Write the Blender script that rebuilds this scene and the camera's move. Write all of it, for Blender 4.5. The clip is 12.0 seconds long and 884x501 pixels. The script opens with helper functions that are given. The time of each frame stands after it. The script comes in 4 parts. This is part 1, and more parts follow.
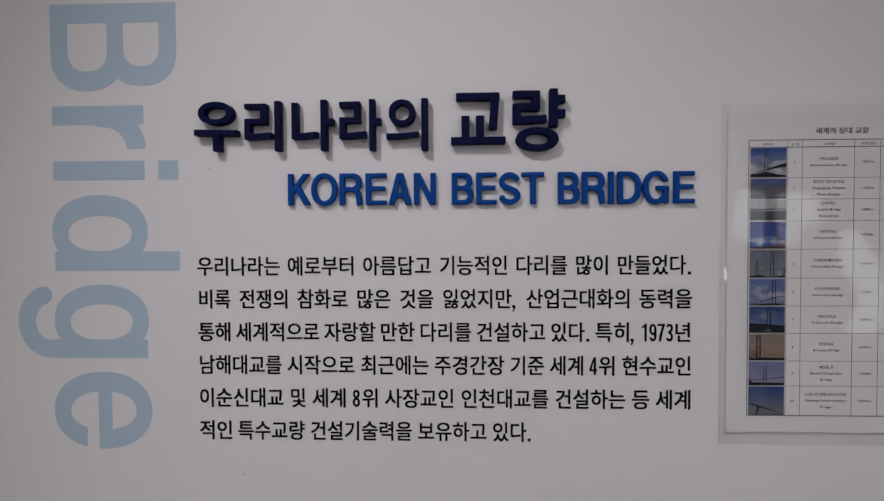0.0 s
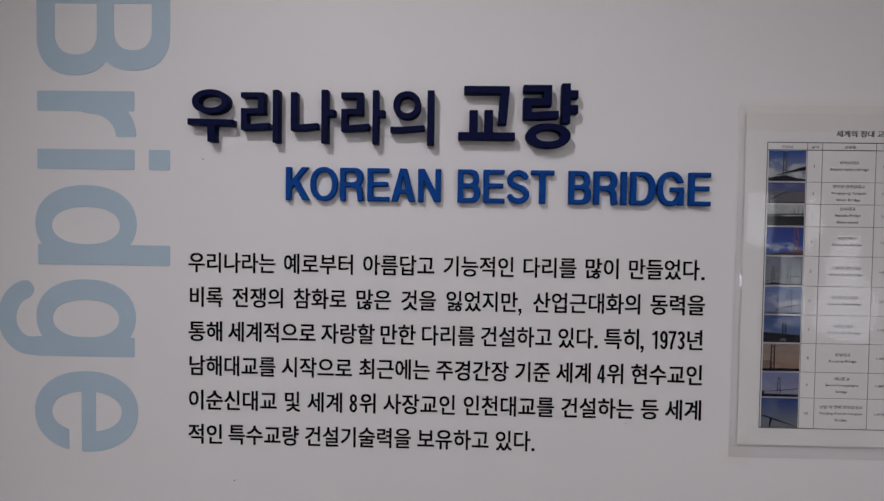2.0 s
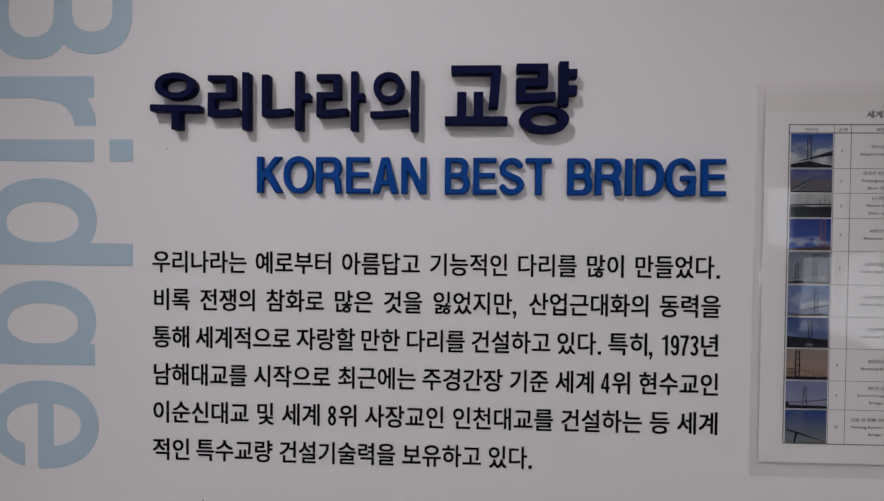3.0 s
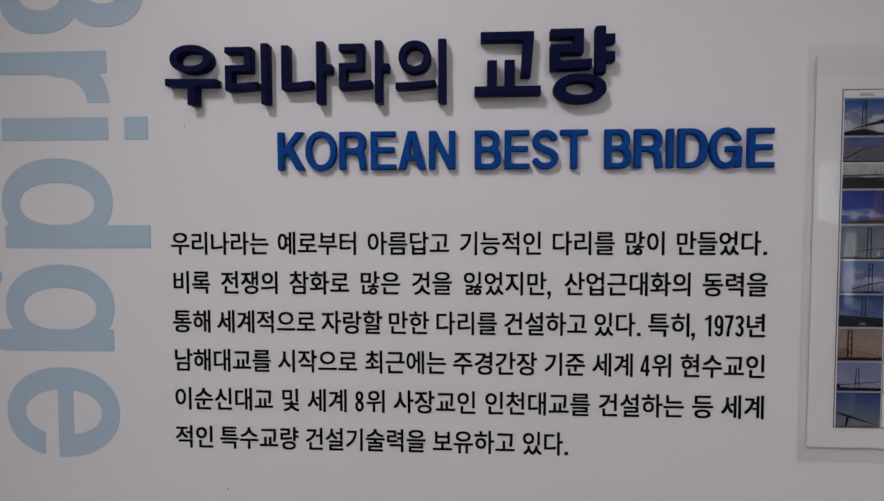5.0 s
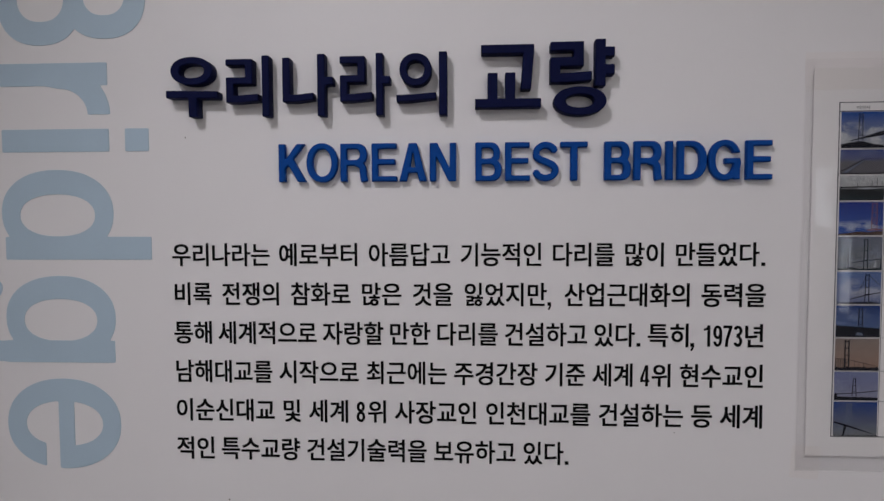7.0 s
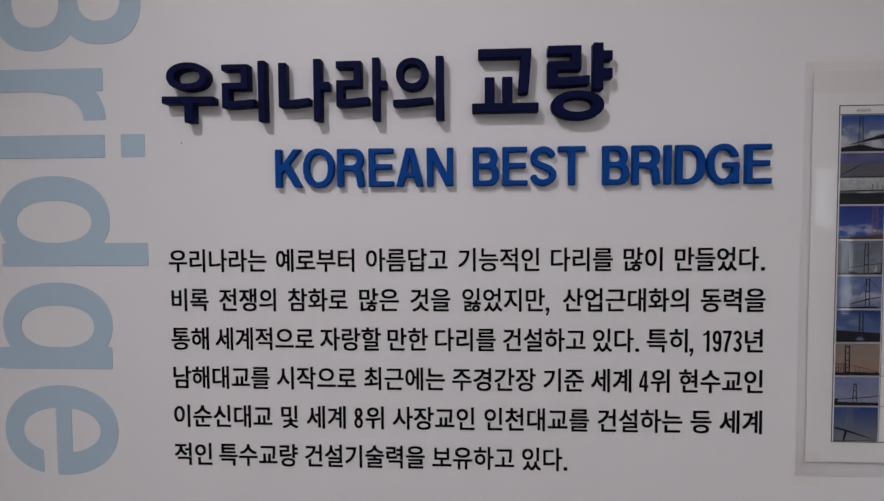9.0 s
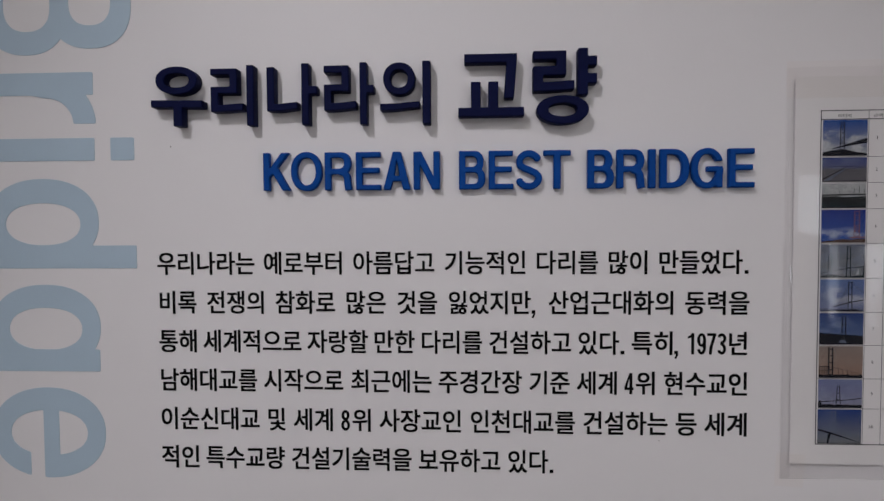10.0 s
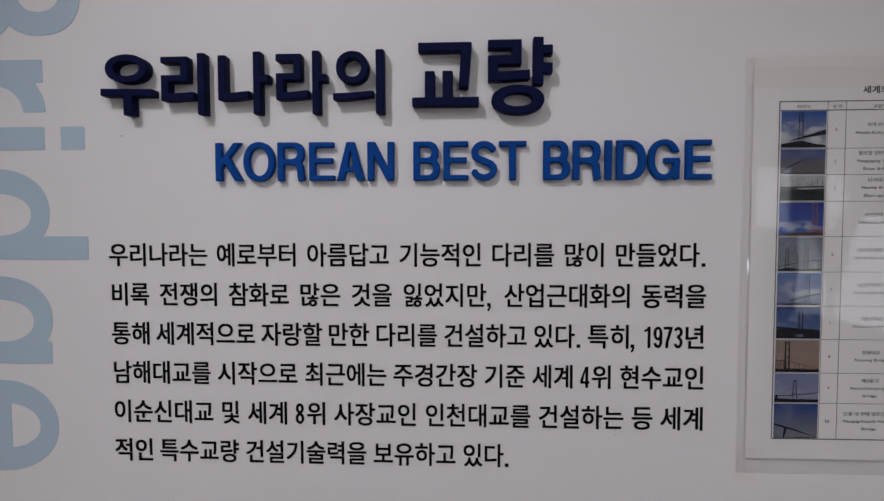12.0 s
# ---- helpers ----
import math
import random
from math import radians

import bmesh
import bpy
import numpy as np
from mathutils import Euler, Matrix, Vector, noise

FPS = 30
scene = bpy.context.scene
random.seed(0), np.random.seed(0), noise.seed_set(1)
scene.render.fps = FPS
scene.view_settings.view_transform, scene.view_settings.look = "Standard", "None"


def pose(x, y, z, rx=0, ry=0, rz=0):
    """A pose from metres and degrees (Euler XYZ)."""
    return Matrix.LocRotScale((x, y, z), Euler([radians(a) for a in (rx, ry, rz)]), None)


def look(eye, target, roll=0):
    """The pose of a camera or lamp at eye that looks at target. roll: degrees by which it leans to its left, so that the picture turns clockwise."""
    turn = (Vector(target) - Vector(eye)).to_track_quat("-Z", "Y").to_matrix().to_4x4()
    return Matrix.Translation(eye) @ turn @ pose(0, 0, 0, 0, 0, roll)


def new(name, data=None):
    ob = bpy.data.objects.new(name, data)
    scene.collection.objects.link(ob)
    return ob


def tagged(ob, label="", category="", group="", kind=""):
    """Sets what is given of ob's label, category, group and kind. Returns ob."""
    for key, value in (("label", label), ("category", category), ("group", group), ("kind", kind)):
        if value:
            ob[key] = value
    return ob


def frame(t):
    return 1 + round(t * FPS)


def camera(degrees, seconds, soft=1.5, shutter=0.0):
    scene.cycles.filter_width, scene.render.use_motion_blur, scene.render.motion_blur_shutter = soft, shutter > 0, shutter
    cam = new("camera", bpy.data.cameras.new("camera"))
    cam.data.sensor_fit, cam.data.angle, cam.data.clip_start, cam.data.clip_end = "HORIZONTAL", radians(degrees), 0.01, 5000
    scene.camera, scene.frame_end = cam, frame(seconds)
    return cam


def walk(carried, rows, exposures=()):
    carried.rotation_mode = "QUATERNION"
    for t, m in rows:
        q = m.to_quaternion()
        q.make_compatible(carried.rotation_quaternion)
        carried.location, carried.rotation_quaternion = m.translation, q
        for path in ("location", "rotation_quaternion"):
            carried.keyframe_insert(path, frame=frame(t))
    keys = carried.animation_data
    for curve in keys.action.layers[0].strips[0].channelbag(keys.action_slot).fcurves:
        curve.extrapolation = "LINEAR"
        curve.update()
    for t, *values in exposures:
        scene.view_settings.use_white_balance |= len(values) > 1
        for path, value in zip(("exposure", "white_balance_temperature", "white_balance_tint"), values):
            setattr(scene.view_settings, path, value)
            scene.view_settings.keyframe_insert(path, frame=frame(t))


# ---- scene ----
cam = camera(71.1, 12.0, soft=1.4)
PATH = [
    (0.0, (-0.2623, -0.5861, 1.4722), (-0.3426, 1.4114, 1.4135), -0.310),
    (0.5, (-0.2873, -0.5967, 1.4741), (-0.3592, 1.4008, 1.4053), 0.099),
    (1.0, (-0.3103, -0.6048, 1.4771), (-0.3687, 1.3928, 1.3981), 0.321),
    (1.5, (-0.3077, -0.5941, 1.4678), (-0.3520, 1.4042, 1.3996), 0.656),
    (2.0, (-0.2752, -0.5610, 1.4731), (-0.3265, 1.4372, 1.4081), 0.824),
    (2.5, (-0.2638, -0.5382, 1.4745), (-0.3215, 1.4600, 1.4146), 0.926),
    (2.7, (-0.2562, -0.5257, 1.4690), (-0.3301, 1.4725, 1.4262), 0.796),
    (4.3, (-0.2545, -0.4818, 1.4578), (-0.3656, 1.5133, 1.3721), 0.120),
    (4.5, (-0.2625, -0.4832, 1.4578), (-0.3806, 1.5113, 1.3674), 0.015),
    (5.0, (-0.2715, -0.4867, 1.4589), (-0.3968, 1.5069, 1.3610), -0.136),
    (5.5, (-0.2758, -0.4893, 1.4615), (-0.3970, 1.5045, 1.3610), -0.262),
    (6.0, (-0.2780, -0.4902, 1.4623), (-0.3917, 1.5041, 1.3646), -0.367),
    (6.5, (-0.2783, -0.4930, 1.4669), (-0.3879, 1.5013, 1.3646), -0.332),
    (7.0, (-0.2758, -0.4890, 1.4682), (-0.3858, 1.5056, 1.3692), -0.218),
    (7.2, (-0.2775, -0.4887, 1.4690), (-0.3824, 1.5061, 1.3707), -0.175),
    (8.8, (-0.2739, -0.4852, 1.4664), (-0.3834, 1.5098, 1.3783), -0.276),
    (9.0, (-0.2724, -0.4860, 1.4734), (-0.3886, 1.5079, 1.3697), -0.411),
    (9.5, (-0.2733, -0.4898, 1.4788), (-0.3835, 1.5054, 1.3941), -0.426),
    (10.0, (-0.2633, -0.4892, 1.4698), (-0.3730, 1.5063, 1.3907), -0.318),
    (10.5, (-0.2544, -0.4870, 1.4661), (-0.3526, 1.5085, 1.3768), -0.114),
    (11.0, (-0.2494, -0.4858, 1.4653), (-0.3408, 1.5100, 1.3730), 0.034),
    (11.5, (-0.2434, -0.4857, 1.4657), (-0.3454, 1.5093, 1.3691), -0.024),
    (12.0, (-0.2297, -0.4812, 1.4700), (-0.3334, 1.5133, 1.3626), -0.149),
]
walk(cam, [(t, look(eye, target, roll)) for t, eye, target, roll in PATH])

# ---- world, lights, exposure ----
world = bpy.data.worlds.new("world")
world.use_nodes = True
scene.world = world
world.node_tree.nodes["Background"].inputs[0].default_value = (0.75, 0.85, 1.0, 1)
world.node_tree.nodes["Background"].inputs[1].default_value = 0.3
scene.view_settings.exposure = -0.135

CEILING = 2.7
KEY = (-0.70, -0.88, 2.26)   # arm spotlight above the lettering
AIM = (-0.19, 0, 1.14)
PANELS = [(-1.6, -1.9, 0.6), (0.4, -1.9, 1.4), (2.2, -1.9, 1.3), (-1.6, -3.4, 5.4), (0.4, -3.4, 12.8), (2.2, -3.4, 11.5)]   # place and watts of unseen panels, added as fill light


def area_lamp(name, place, size, watts, colour, round_shape=False):
    data = bpy.data.lights.new(name, "AREA")
    data.shape = "DISK" if round_shape else "SQUARE"
    data.size, data.energy, data.color = size, watts, colour
    ob = new(name, data)
    ob.matrix_world = pose(*place)
    return ob


def spot_lamp(name, place, target, watts, radius, angle, blend, colour):
    data = bpy.data.lights.new(name, "SPOT")
    data.energy, data.shadow_soft_size, data.color = watts, radius, colour
    data.spot_size, data.spot_blend = radians(angle), blend
    ob = new(name, data)
    ob.matrix_world = look(place, target)
    return ob


WARM = (0.99, 0.964, 1.012)
spot_lamp("spotlight_lamp", KEY, AIM, 21.2, 0.042, 58, 1.0, WARM)
for px, py, watts in PANELS:
    area_lamp("panel_fill_lamp", (px, py, CEILING - 0.02), 0.55, watts, WARM)


# ---- materials ----
def material(name, colour, rough=0.5, metal=0.0, vary=0.0, scale=40.0, bump=0.0, bump_scale=400.0, coat=0.0, spec=0.5):
    m = bpy.data.materials.new(name)
    m.use_nodes = True
    nt = m.node_tree
    b = nt.nodes["Principled BSDF"]
    b.inputs["Base Color"].default_value = (*colour, 1)
    b.inputs["Roughness"].default_value = rough
    b.inputs["Metallic"].default_value = metal
    b.inputs["Coat Weight"].default_value = coat
    b.inputs["Specular IOR Level"].default_value = spec
    co = nt.nodes.new("ShaderNodeTexCoord")
    if vary:
        big = nt.nodes.new("ShaderNodeTexNoise")
        big.inputs["Scale"].default_value = scale
        big.inputs["Detail"].default_value = 6
        nt.links.new(co.outputs["Object"], big.inputs["Vector"])
        fine = nt.nodes.new("ShaderNodeTexNoise")
        fine.inputs["Scale"].default_value = scale * 14
        fine.inputs["Detail"].default_value = 3
        nt.links.new(co.outputs["Object"], fine.inputs["Vector"])
        add = nt.nodes.new("ShaderNodeMath")
        add.operation = "MULTIPLY_ADD"
        add.inputs[1].default_value = 0.4
        nt.links.new(fine.outputs[0], add.inputs[0])
        nt.links.new(big.outputs[0], add.inputs[2])
        ramp = nt.nodes.new("ShaderNodeMapRange")
        ramp.inputs["From Min"].default_value, ramp.inputs["From Max"].default_value = 0.35, 1.05
        ramp.inputs["To Min"].default_value, ramp.inputs["To Max"].default_value = 1 - vary, 1 + vary
        nt.links.new(add.outputs[0], ramp.inputs["Value"])
        mul = nt.nodes.new("ShaderNodeVectorMath")
        mul.operation = "SCALE"
        mul.inputs[0].default_value = colour
        nt.links.new(ramp.outputs[0], mul.inputs["Scale"])
        nt.links.new(mul.outputs[0], b.inputs["Base Color"])
        rr = nt.nodes.new("ShaderNodeMapRange")
        rr.inputs["To Min"].default_value, rr.inputs["To Max"].default_value = max(rough - 0.08, 0.02), min(rough + 0.08, 1)
        nt.links.new(fine.outputs[0], rr.inputs["Value"])
        nt.links.new(rr.outputs[0], b.inputs["Roughness"])
    if bump:
        n = nt.nodes.new("ShaderNodeTexNoise")
        n.inputs["Scale"].default_value = bump_scale
        n.inputs["Detail"].default_value = 4
        nt.links.new(co.outputs["Object"], n.inputs["Vector"])
        bp = nt.nodes.new("ShaderNodeBump")
        bp.inputs["Strength"].default_value = bump
        bp.inputs["Distance"].default_value = 0.001
        nt.links.new(n.outputs[0], bp.inputs["Height"])
        nt.links.new(bp.outputs[0], b.inputs["Normal"])
    return m


def film_material(name, rough, waviness, tint, gloss_ior=1.45):
    """Clear plastic film: lets the print through and mirrors a little."""
    m = bpy.data.materials.new(name)
    m.use_nodes = True
    nt = m.node_tree
    nt.nodes.remove(nt.nodes["Principled BSDF"])
    out = nt.nodes["Material Output"]
    clear = nt.nodes.new("ShaderNodeBsdfTransparent")
    clear.inputs[0].default_value = (*tint, 1)
    gloss = nt.nodes.new("ShaderNodeBsdfGlossy")
    gloss.inputs["Roughness"].default_value = rough
    fr = nt.nodes.new("ShaderNodeFresnel")
    fr.inputs["IOR"].default_value = gloss_ior
    co = nt.nodes.new("ShaderNodeTexCoord")
    n = nt.nodes.new("ShaderNodeTexNoise")
    n.inputs["Scale"].default_value = 14
    n.inputs["Detail"].default_value = 2
    nt.links.new(co.outputs["Object"], n.inputs["Vector"])
    bp = nt.nodes.new("ShaderNodeBump")
    bp.inputs["Strength"].default_value = waviness
    bp.inputs["Distance"].default_value = 0.004
    nt.links.new(n.outputs[0], bp.inputs["Height"])
    nt.links.new(bp.outputs[0], gloss.inputs["Normal"])
    mix = nt.nodes.new("ShaderNodeMixShader")
    nt.links.new(fr.outputs[0], mix.inputs[0])
    nt.links.new(clear.outputs[0], mix.inputs[1])
    nt.links.new(gloss.outputs[0], mix.inputs[2])
    nt.links.new(mix.outputs[0], out.inputs["Surface"])
    return m


def glow_material(name, colour, strength):
    m = bpy.data.materials.new(name)
    m.use_nodes = True
    b = m.node_tree.nodes["Principled BSDF"]
    b.inputs["Base Color"].default_value = (*colour, 1)
    b.inputs["Emission Color"].default_value = (*colour, 1)
    b.inputs["Emission Strength"].default_value = strength
    return m


def photo_material(name, high, low, cloud, amount, horizon, ground, cloud_scale=90.0, band=(-0.2, 0.0, 1.0, 1.2), edge_soft=0.05):
    """Printed photograph: a graded sky with clouds over a dark ground; heights run from 0 to 1 up the print; band: where the clouds begin, are full, thin out and end."""
    m = bpy.data.materials.new(name)
    m.use_nodes = True
    nt = m.node_tree
    b = nt.nodes["Principled BSDF"]
    b.inputs["Roughness"].default_value = 0.7
    b.inputs["Specular IOR Level"].default_value = 0.05
    co = nt.nodes.new("ShaderNodeTexCoord")
    sep = nt.nodes.new("ShaderNodeSeparateXYZ")
    nt.links.new(co.outputs["Generated"], sep.inputs[0])
    sky = nt.nodes.new("ShaderNodeMix")
    sky.data_type = "RGBA"
    sky.inputs[6].default_value, sky.inputs[7].default_value = (*low, 1), (*high, 1)
    nt.links.new(sep.outputs["Z"], sky.inputs[0])
    cl = nt.nodes.new("ShaderNodeTexNoise")
    cl.inputs["Scale"].default_value = cloud_scale
    cl.inputs["Detail"].default_value = 5
    squash = nt.nodes.new("ShaderNodeVectorMath")
    squash.operation = "MULTIPLY"
    squash.inputs[1].default_value = (1, 1, 1.8)
    nt.links.new(co.outputs["Object"], squash.inputs[0])
    nt.links.new(squash.outputs[0], cl.inputs["Vector"])
    r = nt.nodes.new("ShaderNodeMapRange")
    r.inputs["From Min"].default_value, r.inputs["From Max"].default_value = 0.47, 0.60
    r.inputs["To Max"].default_value = amount
    nt.links.new(cl.outputs[0], r.inputs["Value"])
    with_cloud = nt.nodes.new("ShaderNodeMix")
    with_cloud.data_type = "RGBA"
    with_cloud.inputs[7].default_value = (*cloud, 1)
    rise, fall, both, amt = (nt.nodes.new(k) for k in ("ShaderNodeMapRange", "ShaderNodeMapRange", "ShaderNodeMath", "ShaderNodeMath"))
    rise.inputs["From Min"].default_value, rise.inputs["From Max"].default_value = band[0], band[1]
    fall.inputs["From Min"].default_value, fall.inputs["From Max"].default_value = band[3], band[2]
    both.operation = amt.operation = "MULTIPLY"
    for ramp in (rise, fall):
        nt.links.new(sep.outputs["Z"], ramp.inputs["Value"])
    nt.links.new(rise.outputs[0], both.inputs[0])
    nt.links.new(fall.outputs[0], both.inputs[1])
    nt.links.new(both.outputs[0], amt.inputs[0])
    nt.links.new(r.outputs[0], amt.inputs[1])
    nt.links.new(amt.outputs[0], with_cloud.inputs[0])
    nt.links.new(sky.outputs[2], with_cloud.inputs[6])
    wob = nt.nodes.new("ShaderNodeTexNoise")
    wob.inputs["Scale"].default_value = 160
    nt.links.new(co.outputs["Object"], wob.inputs["Vector"])
    edge = nt.nodes.new("ShaderNodeMath")
    edge.operation = "MULTIPLY_ADD"
    edge.inputs[1].default_value = 0.10
    nt.links.new(wob.outputs[0], edge.inputs[0])
    nt.links.new(sep.outputs["Z"], edge.inputs[2])
    g = nt.nodes.new("ShaderNodeMapRange")
    g.inputs["From Min"].default_value, g.inputs["From Max"].default_value = horizon + 0.05 - edge_soft / 2, horizon + 0.05 + edge_soft / 2
    nt.links.new(edge.outputs[0], g.inputs["Value"])
    land = nt.nodes.new("ShaderNodeMix")
    land.data_type = "RGBA"
    land.inputs[6].default_value = (*ground, 1)
    nt.links.new(g.outputs[0], land.inputs[0])
    nt.links.new(with_cloud.outputs[2], land.inputs[7])
    grain = nt.nodes.new("ShaderNodeTexNoise")
    grain.inputs["Scale"].default_value, grain.inputs["Detail"].default_value = 650, 4
    nt.links.new(co.outputs["Object"], grain.inputs["Vector"])
    spread = nt.nodes.new("ShaderNodeMapRange")
    spread.inputs["From Min"].default_value, spread.inputs["From Max"].default_value = 0.3, 0.7
    spread.inputs["To Min"].default_value, spread.inputs["To Max"].default_value = 0.84, 1.16
    nt.links.new(grain.outputs[0], spread.inputs["Value"])
    printed = nt.nodes.new("ShaderNodeVectorMath")
    printed.operation = "SCALE"
    nt.links.new(land.outputs[2], printed.inputs[0])
    nt.links.new(spread.outputs[0], printed.inputs["Scale"])
    nt.links.new(printed.outputs[0], b.inputs["Base Color"])
    return m


WALL = material("white_wall_paint", (0.80, 0.775, 0.785), 0.55, vary=0.012, scale=3.0, bump=0.06, bump_scale=260)
PLAIN_WALL = material("plain_wall_paint", (0.72, 0.71, 0.70), 0.7, vary=0.02, scale=2.0, bump=0.05, bump_scale=200)
FLOOR = material("grey_vinyl_floor", (0.32, 0.31, 0.30), 0.4, vary=0.08, scale=6.0, bump=0.03)
CEIL = material("white_ceiling_board", (0.8, 0.8, 0.79), 0.85, vary=0.03, scale=9.0, bump=0.1, bump_scale=150)
NAVY = material("navy_foam", (0.0036, 0.006, 0.042), 0.62, spec=0.08, vary=0.15, scale=60, bump=0.15, bump_scale=700)
BLUE = material("blue_foam", (0.002, 0.058, 0.29), 0.55, spec=0.10, vary=0.10, scale=60, bump=0.12, bump_scale=700)
PALE = material("pale_blue_vinyl", (0.44, 0.56, 0.665), 0.5, vary=0.03, scale=25, bump=0.04)
BLACK = material("black_vinyl", (0.005, 0.0045, 0.005), 0.6, spec=0.06, vary=0.2, scale=80)
INK = material("printer_ink", (0.11, 0.11, 0.115), 0.6, spec=0.05, vary=0.2, scale=300)
RULE = material("ruled_line_ink", (0.11, 0.11, 0.12), 0.6, spec=0.05, vary=0.2, scale=200)
PAPER = material("print_paper", (0.765, 0.745, 0.742), 0.6, spec=0.05, vary=0.02, scale=18)
STEEL_INK = material("photo_dark_ink", (0.011, 0.012, 0.018), 0.6, spec=0.05, vary=0.35, scale=260)
TEAL_INK = material("photo_teal_ink", (0.020, 0.029, 0.035), 0.6, spec=0.05, vary=0.35, scale=260)
RUST_INK = material("photo_orange_ink", (0.23, 0.095, 0.08), 0.6, spec=0.05, vary=0.35, scale=260)
MIST_INK = material("photo_pale_ink", (0.13, 0.155, 0.22), 0.6, spec=0.05, vary=0.3, scale=260)
SNOW_INK = material("photo_white_ink", (0.42, 0.44, 0.48), 0.6, spec=0.05, vary=0.3, scale=260)
BROWN_INK = material("photo_brown_ink", (0.085, 0.055, 0.045), 0.6, spec=0.05, vary=0.5, scale=300)
FILM = film_material("laminate_film", 0.035, 0.10, (0.970, 0.966, 0.966))
# MARGIN and RIM carry the soft shade round the sheet in their tint
MARGIN = film_material("shaded_film", 0.3, 0.0, (0.989, 0.988, 0.987), 1.08)
RIM = film_material("shaded_film_edge", 0.35, 0.0, (0.986, 0.985, 0.984), 1.06)
# index far above real film, so that the flap's glint comes out bright
CREASED = film_material("glint_film", 0.10, 0.0, (0.97, 0.97, 0.97), 2.3)
TAPE = film_material("clear_tape", 0.5, 0.1, (0.996, 0.980, 0.964), 1.1)
METAL = material("white_lamp_metal", (0.7, 0.7, 0.7), 0.35, vary=0.03)
GLOW = glow_material("lamp_diffuser", (1.0, 0.96, 0.93), 3.0)
DIRT = material("dirt_speck", (0.30, 0.27, 0.25), 0.8, vary=0.3, scale=900)


# ---- builders ----
def mesh_of(name, bm, mat):
    me = bpy.data.meshes.new(name)
    bm.to_mesh(me)
    bm.free()
    me.materials.append(mat)
    return me


def part(name, bm, mat, parent, label=""):
    me = bm if isinstance(bm, bpy.types.Mesh) else mesh_of(name, bm, mat)
    if not me.materials:
        me.materials.append(mat)
    ob = new(name, me)
    ob.parent = parent
    if label:
        tagged(ob, label)
    return ob


def box(bm, x0, x1, y0, y1, z0, z1, bevel=0.0):
    r = bmesh.ops.create_cube(bm, size=1.0, matrix=Matrix.LocRotScale(
        ((x0 + x1) / 2, (y0 + y1) / 2, (z0 + z1) / 2), None, (x1 - x0, y1 - y0, z1 - z0)))
    if bevel:
        edges = list({e for v in r["verts"] for e in v.link_edges})
        bmesh.ops.bevel(bm, geom=edges, offset=bevel, segments=2, affect="EDGES", profile=0.6)
    return bm


def boxed(*size, bevel=0.0):
    return box(bmesh.new(), *size, bevel=bevel)


def empty(name, place, label, category, group="", kind=""):
    ob = new(name)
    ob.location = place
    ob.empty_display_size = 0.05
    return tagged(ob, label, category, group, kind)


def curve_mesh(data, name):
    """Turns a filled curve or a text into a mesh, upright, with its front towards -y."""
    tmp = new("tmp", data)
    bpy.context.view_layer.update()
    me = bpy.data.meshes.new_from_object(tmp.evaluated_get(bpy.context.evaluated_depsgraph_get()))
    bpy.data.objects.remove(tmp)
    me.name = name
    me.transform(Matrix.Rotation(radians(90), 4, "X"))
    return me


# --- letter shapes: unions and differences of outlines, traced from their distance field ---
def bar(x0, x1, z0, z1):
    return [(x0, z0), (x1, z0), (x1, z1), (x0, z1)]


def oval(cx, cz, rx, rz, n=56, power=2.0):
    pts = []
    for i in range(n):
        a = 2 * math.pi * i / n
        c, s = math.cos(a), math.sin(a)
        pts.append((cx + rx * math.copysign(abs(c) ** (2 / power), c), cz + rz * math.copysign(abs(s) ** (2 / power), s)))
    return pts


def bowl(x0, x1, z0, z1, r):
    """A bar whose right end is round, r long."""
    m, h = (z0 + z1) / 2, (z1 - z0) / 2
    pts = [(x0, z0)]
    for i in range(25):
        a = math.pi * (i / 24 - 0.5)
        c, s = math.cos(a), math.sin(a)
        pts.append((x1 - r + r * abs(c) ** 0.85, m + h * math.copysign(abs(s) ** 0.85, s)))
    return pts + [(x0, z1)]


def stroke(pts, w):
    """The outlines of a pen line of width w through pts, with square ends."""
    shapes = []
    for (ax, az), (bx, bz) in zip(pts, pts[1:]):
        d = math.hypot(bx - ax, bz - az)
        nx, nz = -(bz - az) / d * w / 2, (bx - ax) / d * w / 2
        shapes.append([(ax + nx, az + nz), (ax - nx, az - nz), (bx - nx, bz - nz), (bx + nx, bz + nz)])
    shapes += [oval(x, z, w / 2, w / 2, 20) for x, z in pts[1:-1]]
    return shapes


def arc(cx, cz, rx, rz, a0, a1, n=14):
    return [(cx + rx * math.cos(radians(a0 + (a1 - a0) * i / n)), cz + rz * math.sin(radians(a0 + (a1 - a0) * i / n))) for i in range(n + 1)]


def distance(poly, X, Z):
    best, inside = np.full(X.shape, 1e9), np.zeros(X.shape, bool)
    for (ax, az), (bx, bz) in zip(poly, poly[1:] + poly[:1]):
        dx, dz = bx - ax, bz - az
        k = np.clip(((X - ax) * dx + (Z - az) * dz) / (dx * dx + dz * dz + 1e-12), 0, 1)
        best = np.minimum(best, (X - ax - k * dx) ** 2 + (Z - az - k * dz) ** 2)
        if az != bz:
            inside ^= ((az > Z) != (bz > Z)) & (X < (bx - ax) * (Z - az) / (bz - az) + ax)
    return np.where(inside, -1, 1) * np.sqrt(best)


